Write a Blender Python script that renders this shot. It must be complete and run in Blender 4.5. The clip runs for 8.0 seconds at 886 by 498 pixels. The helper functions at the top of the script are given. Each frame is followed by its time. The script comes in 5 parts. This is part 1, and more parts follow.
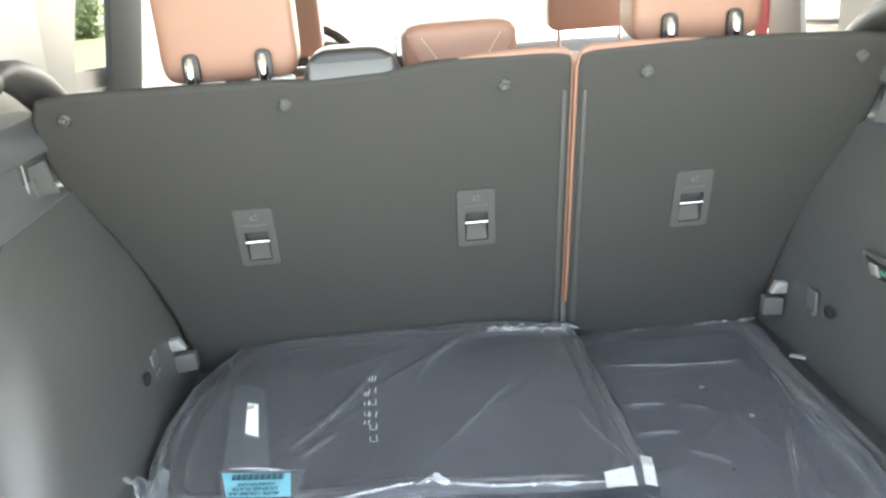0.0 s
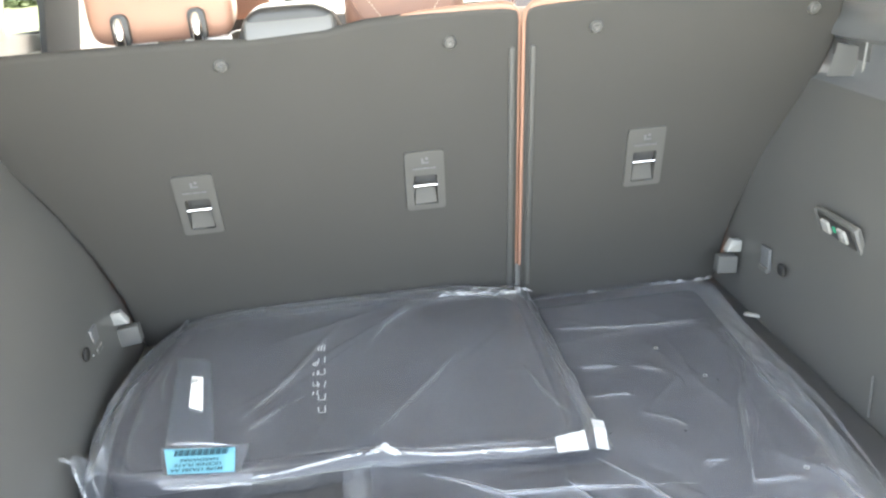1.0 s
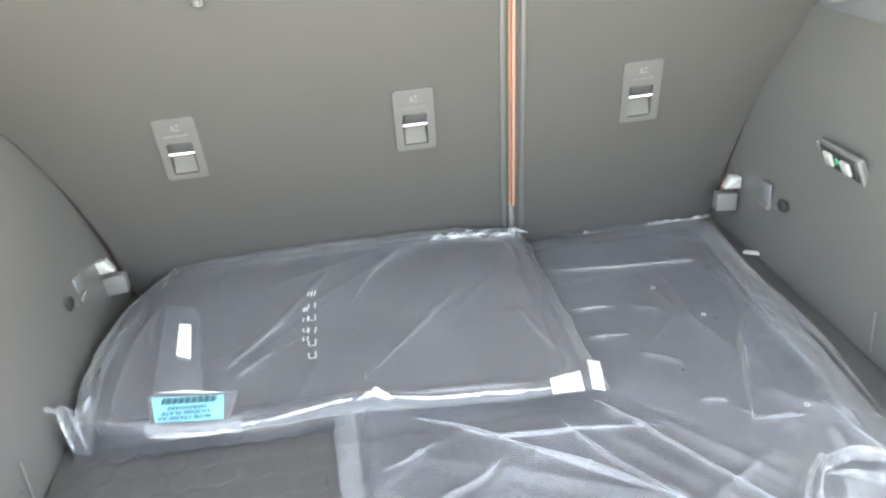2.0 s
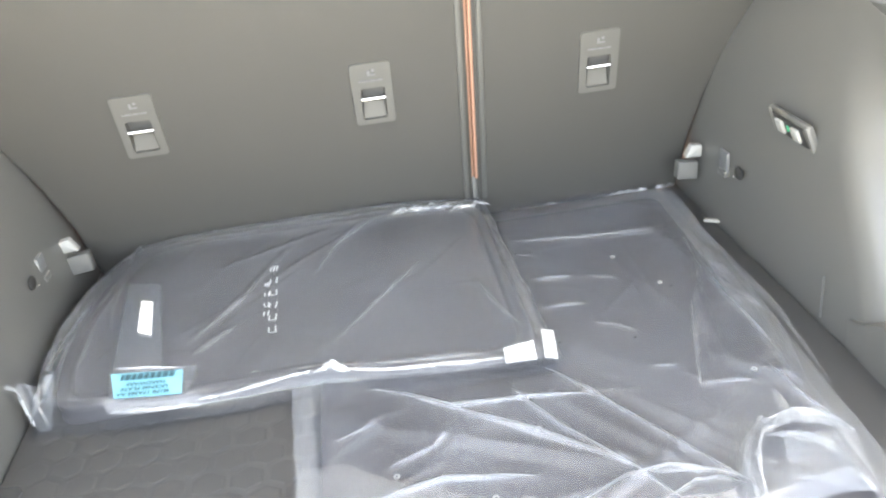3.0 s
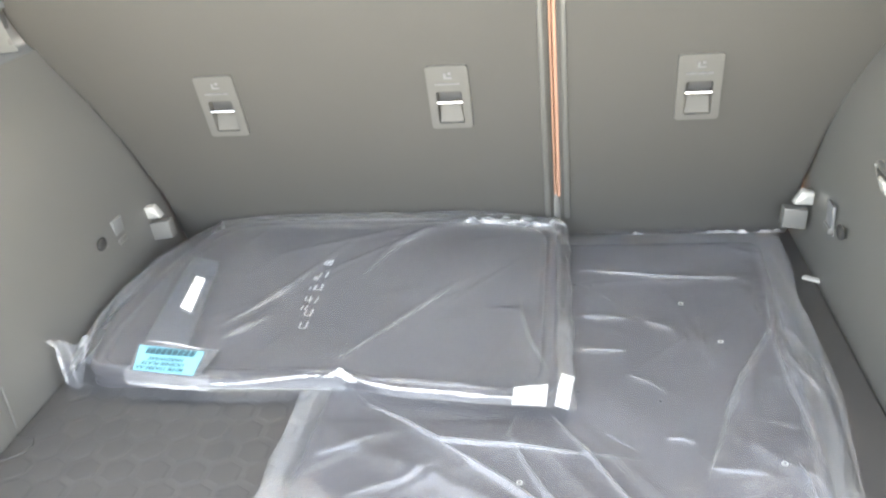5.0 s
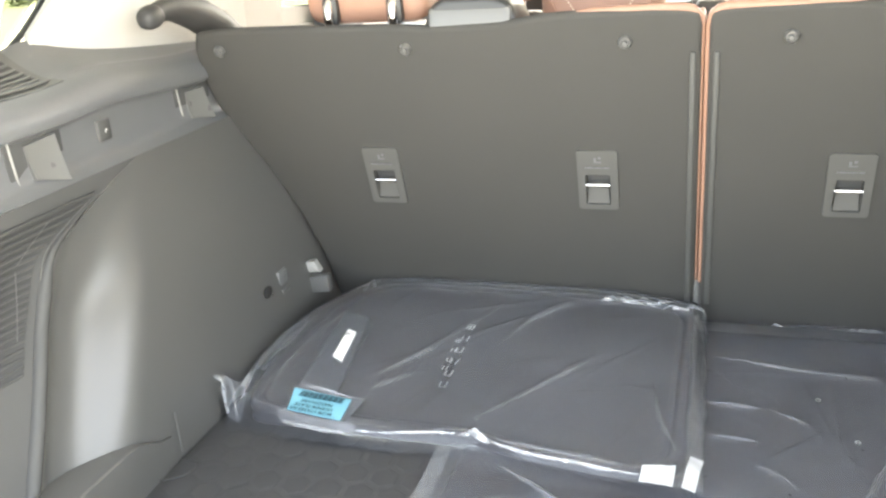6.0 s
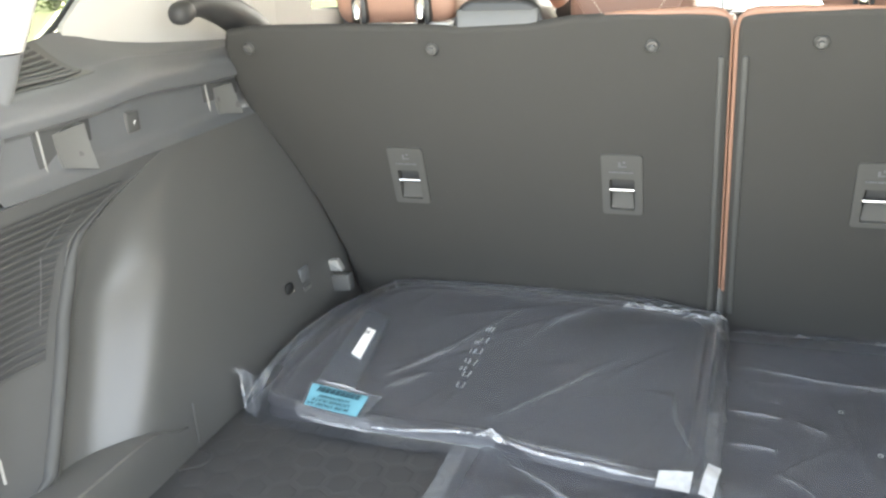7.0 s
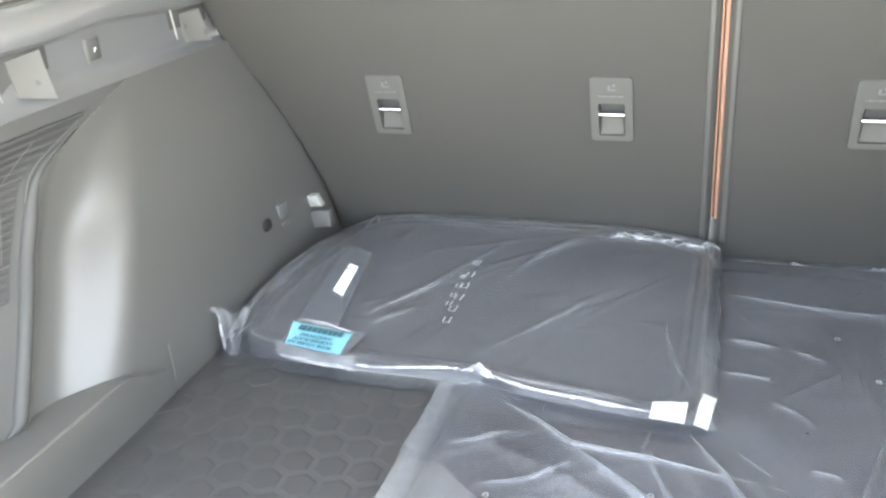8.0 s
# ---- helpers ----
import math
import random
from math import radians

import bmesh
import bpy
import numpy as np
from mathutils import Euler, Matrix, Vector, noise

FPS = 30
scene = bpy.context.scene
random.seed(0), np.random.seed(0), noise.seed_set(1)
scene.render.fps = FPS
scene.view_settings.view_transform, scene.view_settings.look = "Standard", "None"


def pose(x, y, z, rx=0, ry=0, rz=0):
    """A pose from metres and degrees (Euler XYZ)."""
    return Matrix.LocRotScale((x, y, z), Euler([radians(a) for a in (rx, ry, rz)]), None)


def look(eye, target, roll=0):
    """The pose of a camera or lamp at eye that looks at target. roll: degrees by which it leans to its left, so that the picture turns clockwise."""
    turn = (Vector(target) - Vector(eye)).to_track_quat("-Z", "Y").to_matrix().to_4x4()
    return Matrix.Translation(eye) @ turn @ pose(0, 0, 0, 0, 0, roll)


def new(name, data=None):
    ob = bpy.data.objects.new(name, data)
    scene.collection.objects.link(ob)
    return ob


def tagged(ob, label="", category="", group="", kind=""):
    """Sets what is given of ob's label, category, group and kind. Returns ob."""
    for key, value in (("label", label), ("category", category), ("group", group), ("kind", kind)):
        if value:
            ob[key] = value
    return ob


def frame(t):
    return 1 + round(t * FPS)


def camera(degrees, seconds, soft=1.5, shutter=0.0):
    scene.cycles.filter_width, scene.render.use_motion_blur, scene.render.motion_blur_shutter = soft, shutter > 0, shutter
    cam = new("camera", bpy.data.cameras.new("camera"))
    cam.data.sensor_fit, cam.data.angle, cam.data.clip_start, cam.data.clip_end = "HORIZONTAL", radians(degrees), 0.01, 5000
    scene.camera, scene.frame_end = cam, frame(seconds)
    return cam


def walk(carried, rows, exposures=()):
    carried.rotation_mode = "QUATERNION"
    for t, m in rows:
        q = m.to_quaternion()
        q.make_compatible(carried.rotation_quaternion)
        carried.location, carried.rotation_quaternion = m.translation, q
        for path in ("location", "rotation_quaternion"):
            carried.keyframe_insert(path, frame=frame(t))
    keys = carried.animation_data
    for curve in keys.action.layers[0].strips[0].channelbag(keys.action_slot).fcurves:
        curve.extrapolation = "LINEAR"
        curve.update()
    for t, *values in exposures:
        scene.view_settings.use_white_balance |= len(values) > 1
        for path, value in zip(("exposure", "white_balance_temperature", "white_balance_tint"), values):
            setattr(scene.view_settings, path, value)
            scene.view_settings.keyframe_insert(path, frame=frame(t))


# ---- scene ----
cam = camera(54.1, 8.0, soft=2.4)
PATH = [
    (0, (-0.136, 0.187, 0.694), (-0.03, 2.078, 0.052), -4.2),
    (0.5, (-0.113, 0.203, 0.688), (-0.023, 2.077, -0.004), -5.1),
    (1, (-0.102, 0.217, 0.68), (0.066, 2.073, -0.044), -4.7),
    (1.5, (-0.105, 0.234, 0.664), (0.065, 2.077, -0.093), -4.9),
    (1.7, (-0.097, 0.245, 0.657), (0.058, 2.075, -0.134), -5.4),
    (2.8, (-0.058, 0.229, 0.651), (0.105, 2.022, -0.228), -6.6),
    (3, (-0.034, 0.226, 0.651), (0.119, 2.012, -0.234), -6.8),
    (3.5, (-0.031, 0.254, 0.647), (0.125, 2.04, -0.239), -6.7),
    (4, (-0.048, 0.309, 0.661), (0.143, 2.068, -0.272), -5.2),
    (4.2, (-0.034, 0.328, 0.654), (0.13, 2.088, -0.282), -5.1),
    (5.3, (0.22, 0.249, 0.649), (-0.233, 2.022, -0.158), -5.9),
    (5.4, (0.21, 0.232, 0.677), (-0.286, 2.016, -0.078), -6.2),
    (5.5, (0.215, 0.237, 0.698), (-0.346, 2.009, -0.04), -6.1),
    (6, (0.183, 0.232, 0.684), (-0.418, 2.001, -0.031), -4.1),
    (6.5, (0.19, 0.22, 0.683), (-0.448, 1.981, -0.019), -3.1),
    (7, (0.189, 0.228, 0.666), (-0.468, 1.988, -0.019), -3.1),
    (7.5, (0.17, 0.242, 0.65), (-0.466, 1.991, -0.083), -3.2),
    (8, (0.175, 0.268, 0.633), (-0.44, 1.99, -0.178), -3.9),
]

EXPOSURES = [(0.0, 4.3, 6800, 2), (0.5, 4.72, 6850, 4), (1.0, 4.80, 6950, 4), (1.7, 5.18, 7100, 4), (3.0, 5.29, 7500, 6), (4.0, 5.22, 7700, 6), (5.3, 5.42, 7550, 6), (5.5, 5.42, 7550, 6), (6.0, 4.68, 7450, 5), (6.5, 4.24, 7200, 4), (7.0, 4.27, 7100, 4), (7.5, 4.6, 7150, 5), (8.0, 4.93, 7050, 5)]
walk(cam, [(t, look(eye, target, roll)) for t, eye, target, roll in PATH], EXPOSURES)

# ---- light ----
world = bpy.data.worlds.new("sky")
scene.world = world
world.use_nodes = True
SUN_EL, SUN_AZ = 52.0, 25.0  # the sun stands ahead of the car, somewhat to its right
wn = world.node_tree
sky = wn.nodes.new("ShaderNodeTexSky")
sky.sky_type = 'NISHITA'
sky.sun_disc = False
sky.air_density, sky.dust_density, sky.ozone_density = 0.7, 5.0, 0.6  # a hazy, whitish sky
sky.sun_elevation = radians(SUN_EL)
sky.sun_rotation = radians(SUN_AZ)
haze = wn.nodes.new("ShaderNodeHueSaturation")
haze.inputs["Saturation"].default_value = 0.6
wn.links.new(sky.outputs[0], haze.inputs["Color"])
wn.links.new(haze.outputs[0], wn.nodes["Background"].inputs[0])
wn.nodes["Background"].inputs[1].default_value = 0.15
sun = new("sun", bpy.data.lights.new("sun", 'SUN'))
sun.data.energy, sun.data.angle, sun.data.color = 4.0, radians(0.6), (1.0, 0.95, 0.88)
sun.matrix_world = look((math.sin(radians(SUN_AZ)) * 20, math.cos(radians(SUN_AZ)) * 20, math.tan(radians(SUN_EL)) * 20), (0, 0, 0))


# ---- materials ----
def material(name, color, rough=0.5, metal=0.0, spec=0.5, coat=0.0):
    m = bpy.data.materials.new(name)
    m.use_nodes = True
    b = m.node_tree.nodes["Principled BSDF"]
    b.inputs["Base Color"].default_value = (*color, 1)
    b.inputs["Roughness"].default_value = rough
    b.inputs["Metallic"].default_value = metal
    b.inputs["Specular IOR Level"].default_value = spec
    b.inputs["Coat Weight"].default_value = coat
    return m


def surface(name, color, color2, rough=0.5, spec=0.5, big=6.0, fine=400.0, bump=0.1, depth=0.001, stretch=(1, 1, 1), roughvar=0.1):
    """A two-scale surface: broad stains between two colours, fine grain as bump and roughness."""
    m = material(name, color, rough, 0.0, spec)
    t, n = m.node_tree, m.node_tree.nodes
    b = n["Principled BSDF"]
    co = n.new("ShaderNodeTexCoord")
    mp = n.new("ShaderNodeMapping")
    mp.inputs["Scale"].default_value = stretch
    t.links.new(co.outputs["Object"], mp.inputs[0])
    n1, n2 = n.new("ShaderNodeTexNoise"), n.new("ShaderNodeTexNoise")
    n1.inputs["Scale"].default_value, n1.inputs["Detail"].default_value = big, 6
    n2.inputs["Scale"].default_value, n2.inputs["Detail"].default_value = fine, 3
    for k in (n1, n2):
        t.links.new(mp.outputs[0], k.inputs["Vector"])
    mix = n.new("ShaderNodeMix")
    mix.data_type = 'RGBA'
    mix.inputs["A"].default_value, mix.inputs["B"].default_value = (*color, 1), (*color2, 1)
    add = n.new("ShaderNodeMath")
    add.operation = 'MULTIPLY_ADD'
    add.inputs[1].default_value = 0.5
    t.links.new(n2.outputs["Fac"], add.inputs[0])
    half = n.new("ShaderNodeMath")
    half.operation = 'MULTIPLY'
    half.inputs[1].default_value = 0.6
    t.links.new(n1.outputs["Fac"], half.inputs[0])
    t.links.new(half.outputs[0], add.inputs[2])
    t.links.new(add.outputs[0], mix.inputs["Factor"])
    t.links.new(mix.outputs["Result"], b.inputs["Base Color"])
    rv = n.new("ShaderNodeMapRange")
    rv.inputs["To Min"].default_value, rv.inputs["To Max"].default_value = rough - roughvar, rough + roughvar
    t.links.new(n1.outputs["Fac"], rv.inputs["Value"])
    t.links.new(rv.outputs[0], b.inputs["Roughness"])
    bp = n.new("ShaderNodeBump")
    bp.inputs["Strength"].default_value, bp.inputs["Distance"].default_value = bump, depth
    t.links.new(n2.outputs["Fac"], bp.inputs["Height"])
    t.links.new(bp.outputs[0], b.inputs["Normal"])
    return m


def film(name, clear, milk, rough, big, streak, gloss=1.0):
    """Clear polythene: see-through with a little milkiness, and a wet-looking gloss that grows at low angles."""
    m = bpy.data.materials.new(name)
    m.use_nodes = True
    t, n = m.node_tree, m.node_tree.nodes
    n.remove(n["Principled BSDF"])
    co = n.new("ShaderNodeTexCoord")
    n1, n2 = n.new("ShaderNodeTexNoise"), n.new("ShaderNodeTexNoise")
    n1.inputs["Scale"].default_value, n1.inputs["Detail"].default_value, n1.inputs["Distortion"].default_value = big, 5, 0.5
    n2.inputs["Scale"].default_value, n2.inputs["Detail"].default_value, n2.inputs["Distortion"].default_value = streak, 2, 0.8
    for k in (n1, n2):
        t.links.new(co.outputs["Object"], k.inputs["Vector"])
    mr = n.new("ShaderNodeMapRange")
    mr.inputs["From Min"].default_value, mr.inputs["From Max"].default_value = 0.25, 0.80
    mr.inputs["To Min"].default_value, mr.inputs["To Max"].default_value = clear[0], clear[1]
    t.links.new(n1.outputs["Fac"], mr.inputs["Value"])
    bp = n.new("ShaderNodeBump")
    bp.inputs["Strength"].default_value, bp.inputs["Distance"].default_value = 0.15, 0.0012
    t.links.new(n2.outputs["Fac"], bp.inputs["Height"])
    tr, df, gl, fr = n.new("ShaderNodeBsdfTransparent"), n.new("ShaderNodeBsdfDiffuse"), n.new("ShaderNodeBsdfGlossy"), n.new("ShaderNodeFresnel")
    df.inputs[0].default_value = (*milk, 1)
    gl.inputs["Roughness"].default_value = rough
    fr.inputs["IOR"].default_value = 1.5
    for k in (df, gl, fr):
        t.links.new(bp.outputs[0], k.inputs["Normal"])
    up2 = n.new("ShaderNodeMath")
    up2.operation, up2.use_clamp = 'MULTIPLY', True
    up2.inputs[1].default_value = 1.6 * gloss
    t.links.new(fr.outputs[0], up2.inputs[0])
    m1, m2 = n.new("ShaderNodeMixShader"), n.new("ShaderNodeMixShader")
    t.links.new(mr.outputs[0], m1.inputs[0])
    t.links.new(tr.outputs[0], m1.inputs[1])
    t.links.new(df.outputs[0], m1.inputs[2])
    t.links.new(up2.outputs[0], m2.inputs[0])
    t.links.new(m1.outputs[0], m2.inputs[1])
    t.links.new(gl.outputs[0], m2.inputs[2])
    t.links.new(m2.outputs[0], n["Material Output"].inputs["Surface"])
    return m


PLASTIC = surface("dark_plastic", (0.076, 0.076, 0.073), (0.088, 0.088, 0.085), 0.31, 0.56, 5, 900, 0.10, 0.0005, (1, 1, 1), 0.05)
PLASTIC_SOFT = surface("soft_plastic", (0.096, 0.100, 0.105), (0.116, 0.120, 0.126), 0.40, 0.78, 5, 1100, 0.15, 0.0006)
PLASTIC_DARK = surface("charcoal_plastic", (0.036, 0.037, 0.038), (0.046, 0.046, 0.047), 0.5, 0.4, 9, 900, 0.1, 0.0005)
PLASTIC_BLACK = surface("black_plastic", (0.018, 0.018, 0.018), (0.028, 0.028, 0.028), 0.4, 0.5, 9, 900, 0.1, 0.0005)
STRIP = surface("strip_plastic", (0.062, 0.062, 0.059), (0.074, 0.074, 0.070), 0.6, 0.4, 20, 900, 0.1, 0.0005)
PLASTIC_GREY = surface("grey_plastic", (0.090, 0.090, 0.088), (0.108, 0.108, 0.104), 0.38, 0.5, 20, 900, 0.1, 0.0005)
ANCHOR_GREY = surface("anchor_plastic", (0.070, 0.069, 0.065), (0.084, 0.083, 0.078), 0.6, 0.3, 20, 900, 0.1, 0.0005)
HOOK_GREY = surface("hook_plastic", (0.105, 0.105, 0.102), (0.125, 0.125, 0.12), 0.3, 0.6, 25, 900, 0.05, 0.0004)
PANEL = surface("matt_panel_plastic", (0.056, 0.057, 0.057), (0.068, 0.069, 0.068), 0.68, 0.3, 7, 900, 0.12, 0.0005)
PLASTIC_MID = surface("mid_plastic", (0.090, 0.090, 0.088), (0.115, 0.115, 0.11), 0.45, 0.4, 30, 900, 0.1, 0.0004)
LETTER = surface("moulded_letter", (0.34, 0.34, 0.35), (0.52, 0.52, 0.52), 0.5, 0.5, 90, 900, 0.05, 0.0003)
PLASTIC_PALE = surface("pale_plastic", (0.24, 0.24, 0.23), (0.29, 0.29, 0.28), 0.4, 0.5, 30, 900, 0.1, 0.0004)
CARPET = surface("seat_back_carpet", (0.046, 0.0455, 0.0425), (0.060, 0.0585, 0.055), 0.9, 0.15, 4, 1300, 0.5, 0.0012)
MAT = surface("mat_carpet", (0.0375, 0.037, 0.042), (0.0415, 0.041, 0.046), 0.92, 0.1, 5, 220, 0.01, 0.0002)
RUBBER = surface("floor_rubber", (0.036, 0.037, 0.039), (0.050, 0.050, 0.051), 0.55, 0.35, 6, 900, 0.2, 0.0007)
LEATHER = surface("tan_leather", (0.25, 0.140, 0.098), (0.30, 0.168, 0.120), 0.45, 0.45, 7, 700, 0.3, 0.0008)
STITCH = material("stitch_thread", (0.62, 0.50, 0.38), 0.7)
CREAM = surface("cream_trim", (0.45, 0.44, 0.42), (0.50, 0.49, 0.47), 0.6, 0.35, 5, 900, 0.1, 0.0005)
CHROME = material("chrome", (0.85, 0.85, 0.85), 0.12, 1.0)
BRIGHT_METAL = surface("bare_steel", (0.72, 0.72, 0.70), (0.80, 0.80, 0.78), 0.35, 0.6, 30, 700, 0.1, 0.0003)
WHITE = surface("white_paper", (0.80, 0.80, 0.78), (0.86, 0.86, 0.84), 0.6, 0.3, 40, 900, 0.05, 0.0003)
BLUE = surface("blue_label", (0.15, 0.38, 0.47), (0.18, 0.42, 0.51), 0.45, 0.4, 40, 900, 0.05, 0.0003)
INK = material("label_ink", (0.02, 0.06, 0.08), 0.6)
FILM_A = film("clear_film_upper", (0.062, 0.122), (0.69, 0.73, 0.82), 0.20, 9, 60, 0.65)
# same polythene as FILM_A, less milky to tone down the daylit front
FILM_DIM = film("dimmed_front_film", (0.022, 0.055), (0.71, 0.73, 0.80), 0.10, 9, 90, 0.5)
FILM_B = film("clear_film_lower", (0.050, 0.115), (0.68, 0.73, 0.84), 0.22, 8, 60, 0.42)
FILM_C = film("folded_film", (0.07, 0.17), (0.80, 0.82, 0.85), 0.22, 14, 90, 0.35)
FILM_H = film("rolled_film", (0.10, 0.40), (0.84, 0.86, 0.89), 0.13, 60, 120, 1.0)
FILM_G = film("gathered_film", (0.08, 0.24), (0.80, 0.82, 0.85), 0.15, 25, 60, 0.6)
FILM_D = film("doubled_film", (0.042, 0.110), (0.78, 0.80, 0.84), 0.28, 11, 70, 0.25)
FILM_K = film("bunched_film", (0.04, 0.15), (0.78, 0.80, 0.84), 0.13, 25, 60, 0.7)
FILM_F = film("thin_fold_film", (0.04, 0.10), (0.76, 0.80, 0.86), 0.25, 14, 70, 0.12)
FILM_E = film("milky_strip_film", (0.09, 0.19), (0.76, 0.80, 0.85), 0.3, 14, 70, 0.15)
FILM_L = film("label_pouch_film", (0.06, 0.10), (0.62, 0.71, 0.88), 0.2, 20, 90, 0.5)
ROOFING = surface("headliner", (0.55, 0.53, 0.48), (0.60, 0.58, 0.53), 0.85, 0.2, 5, 900, 0.2, 0.0006)
SCREEN = material("screen_face", (0.30, 0.36, 0.40), 0.2)
SCREEN.node_tree.nodes["Principled BSDF"].inputs["Emission Color"].default_value = (0.75, 0.88, 1.0, 1)
SCREEN.node_tree.nodes["Principled BSDF"].inputs["Emission Strength"].default_value = 0.06
CONCRETE = surface("concrete", (0.24, 0.235, 0.225), (0.31, 0.30, 0.28), 0.85, 0.3, 0.6, 30, 0.3, 0.004)
GRASS = surface("grass", (0.085, 0.092, 0.050), (0.190, 0.192, 0.120), 0.9, 0.2, 0.8, 9, 0.6, 0.04)
LEAF = surface("hedge_leaf", (0.075, 0.095, 0.035), (0.140, 0.160, 0.070), 0.6, 0.3, 1.5, 9, 0.3, 0.01)
TWIG = surface("twig_bark", (0.10, 0.075, 0.05), (0.15, 0.11, 0.08), 0.9, 0.2, 8, 60, 0.4, 0.004)
PAINT = surface("car_paint", (0.55, 0.55, 0.53), (0.58, 0.58, 0.56), 0.25, 0.5, 3, 500, 0.02, 0.0002)
LINING = surface("dark_lining", (0.060, 0.064, 0.068), (0.075, 0.079, 0.082), 0.9, 0.1, 8, 900, 0.2, 0.0006)
TAPE = film("white_tape", (0.45, 0.70), (0.58, 0.59, 0.60), 0.35, 60, 200, 0.3)
LINING_DARK = surface("dull_black_plastic", (0.020, 0.020, 0.020), (0.028, 0.028, 0.028), 0.8, 0.15, 9, 900, 0.1, 0.0005)
RED = material("red_webbing", (0.35, 0.02, 0.03), 0.7)


def glass_material():
    m = material("window_glass", (0.9, 0.95, 0.93), 0.03)
    t, n = m.node_tree, m.node_tree.nodes
    tr, gl, mx = (n.new("ShaderNodeBsdfTransparent"), n.new("ShaderNodeBsdfGlossy"), n.new("ShaderNodeMixShader"))
    tr.inputs[0].default_value = (0.46, 0.49, 0.46, 1)  # privacy tint
    gl.inputs["Roughness"].default_value = 0.02
    mx.inputs[0].default_value = 0.03
    t.links.new(tr.outputs[0], mx.inputs[1])
    t.links.new(gl.outputs[0], mx.inputs[2])
    t.links.new(mx.outputs[0], n["Material Output"].inputs["Surface"])
    return m


GLASS = glass_material()


# ---- mesh helpers ----
def mesh_of(name, bm, mat, smooth=True):
    bmesh.ops.recalc_face_normals(bm, faces=bm.faces)
    if any(e.is_boundary for e in bm.edges) and sum(f.normal.z * f.calc_area() for f in bm.faces) < 0:
        bmesh.ops.reverse_faces(bm, faces=bm.faces)  # open sheets face upward
    me = bpy.data.meshes.new(name)
    for f in bm.faces:
        f.smooth = smooth and not f.select
    bm.to_mesh(me)
    bm.free()
    me.materials.append(mat)
    if smooth:
        me.set_sharp_from_angle(angle=radians(38))
    return me


def part(name, bm, mat, parent=None, label="", m=None, smooth=True):
    ob = new(name, mesh_of(name, bm, mat, smooth))
    if parent is not None:
        ob.parent = parent
    if m is not None:
        ob.matrix_basis = m
    return tagged(ob, label)


def thing(name, label, category, m=None, group="", kind=""):
    ob = new(name)
    ob.empty_display_size = 0.05
    if m is not None:
        ob.matrix_basis = m
    return tagged(ob, label, category, group, kind)


def keep_flat(bm, made):
    """Marks the large flat faces beside a rounded rim, so that they are not shaded as if curved."""
    rims = set(made["faces"])
    for f in bm.faces:
        f.select_set(f not in rims and f.normal.length > 0 and len(f.verts) >= 4 and f.calc_area() > 2e-6)


def box(sx, sy, sz, bevel=0.0, at=(0, 0, 0), seg=2, rot=None):
    bm = bmesh.new()
    bmesh.ops.create_cube(bm, size=1.0)
    bmesh.ops.scale(bm, vec=(sx, sy, sz), verts=bm.verts)
    if bevel:
        keep_flat(bm, bmesh.ops.bevel(bm, geom=bm.edges[:], offset=bevel, segments=seg, affect='EDGES', profile=0.5))
    if rot is not None:
        bmesh.ops.transform(bm, matrix=rot, verts=bm.verts)
    bmesh.ops.translate(bm, vec=at, verts=bm.verts)
    return bm


def join(*parts):
    out = bmesh.new()
    for b in parts:
        me = bpy.data.meshes.new("tmp")
        b.to_mesh(me)
        out.from_mesh(me)
        bpy.data.meshes.remove(me)
        b.free()
    return out


def plate(outline, y0, y1, bevel=0.0, seg=2):
    """An outline of (x, z) extruded along y from y0 to y1, its rims rounded."""
    bm = bmesh.new()
    vs = [bm.verts.new((x, y0, z)) for x, z in outline]
    f = bm.faces.new(vs)
    g = bmesh.ops.extrude_face_region(bm, geom=[f])
    bmesh.ops.translate(bm, vec=(0, y1 - y0, 0), verts=[v for v in g["geom"] if isinstance(v, bmesh.types.BMVert)])
    if bevel:
        rim = [e for e in bm.edges if abs(e.verts[0].co.y - e.verts[1].co.y) < 1e-6]
        keep_flat(bm, bmesh.ops.bevel(bm, geom=rim, offset=bevel, segments=seg, affect='EDGES', profile=0.5))
    return bm


def rounded(pts, r, n=5):
    """A polygon with its corners rounded; r: one radius, or one for each corner."""
    out = []
    k = len(pts)
    for i, p in enumerate(pts):
        q = r[i] if isinstance(r, (list, tuple)) else r
        p, a, b = Vector(p), Vector(pts[i - 1]), Vector(pts[(i + 1) % k])
        if q <= 0:
            out.append(tuple(p))
            continue
        d1, d2 = (a - p), (b - p)
        s = min(q, d1.length * 0.48, d2.length * 0.48)
        u, w = p + d1.normalized() * s, p + d2.normalized() * s
        for j in range(n + 1):
            t = j / n
            out.append(tuple(u * (1 - t) ** 2 + p * 2 * t * (1 - t) + w * t * t))
    return out


def rect(x0, z0, x1, z1, r=0.0, n=4):
    pts = [(x0, z0), (x1, z0), (x1, z1), (x0, z1)]
    return rounded(pts, r, n) if r else pts


def sheet(fn, us, vs, thick=0.0):
    """A surface from a function of two parameters; thick: closed with a back at that offset along fn's own normal."""
    bm = bmesh.new()
    g = [[bm.verts.new(fn(u, v)) for v in vs] for u in us]
    for i in range(len(us) - 1):
        for j in range(len(vs) - 1):
            bm.faces.new((g[i][j], g[i + 1][j], g[i + 1][j + 1], g[i][j + 1]))
    if thick:
        bm.normal_update()
        bmesh.ops.solidify(bm, geom=bm.faces[:], thickness=thick)
    return bm


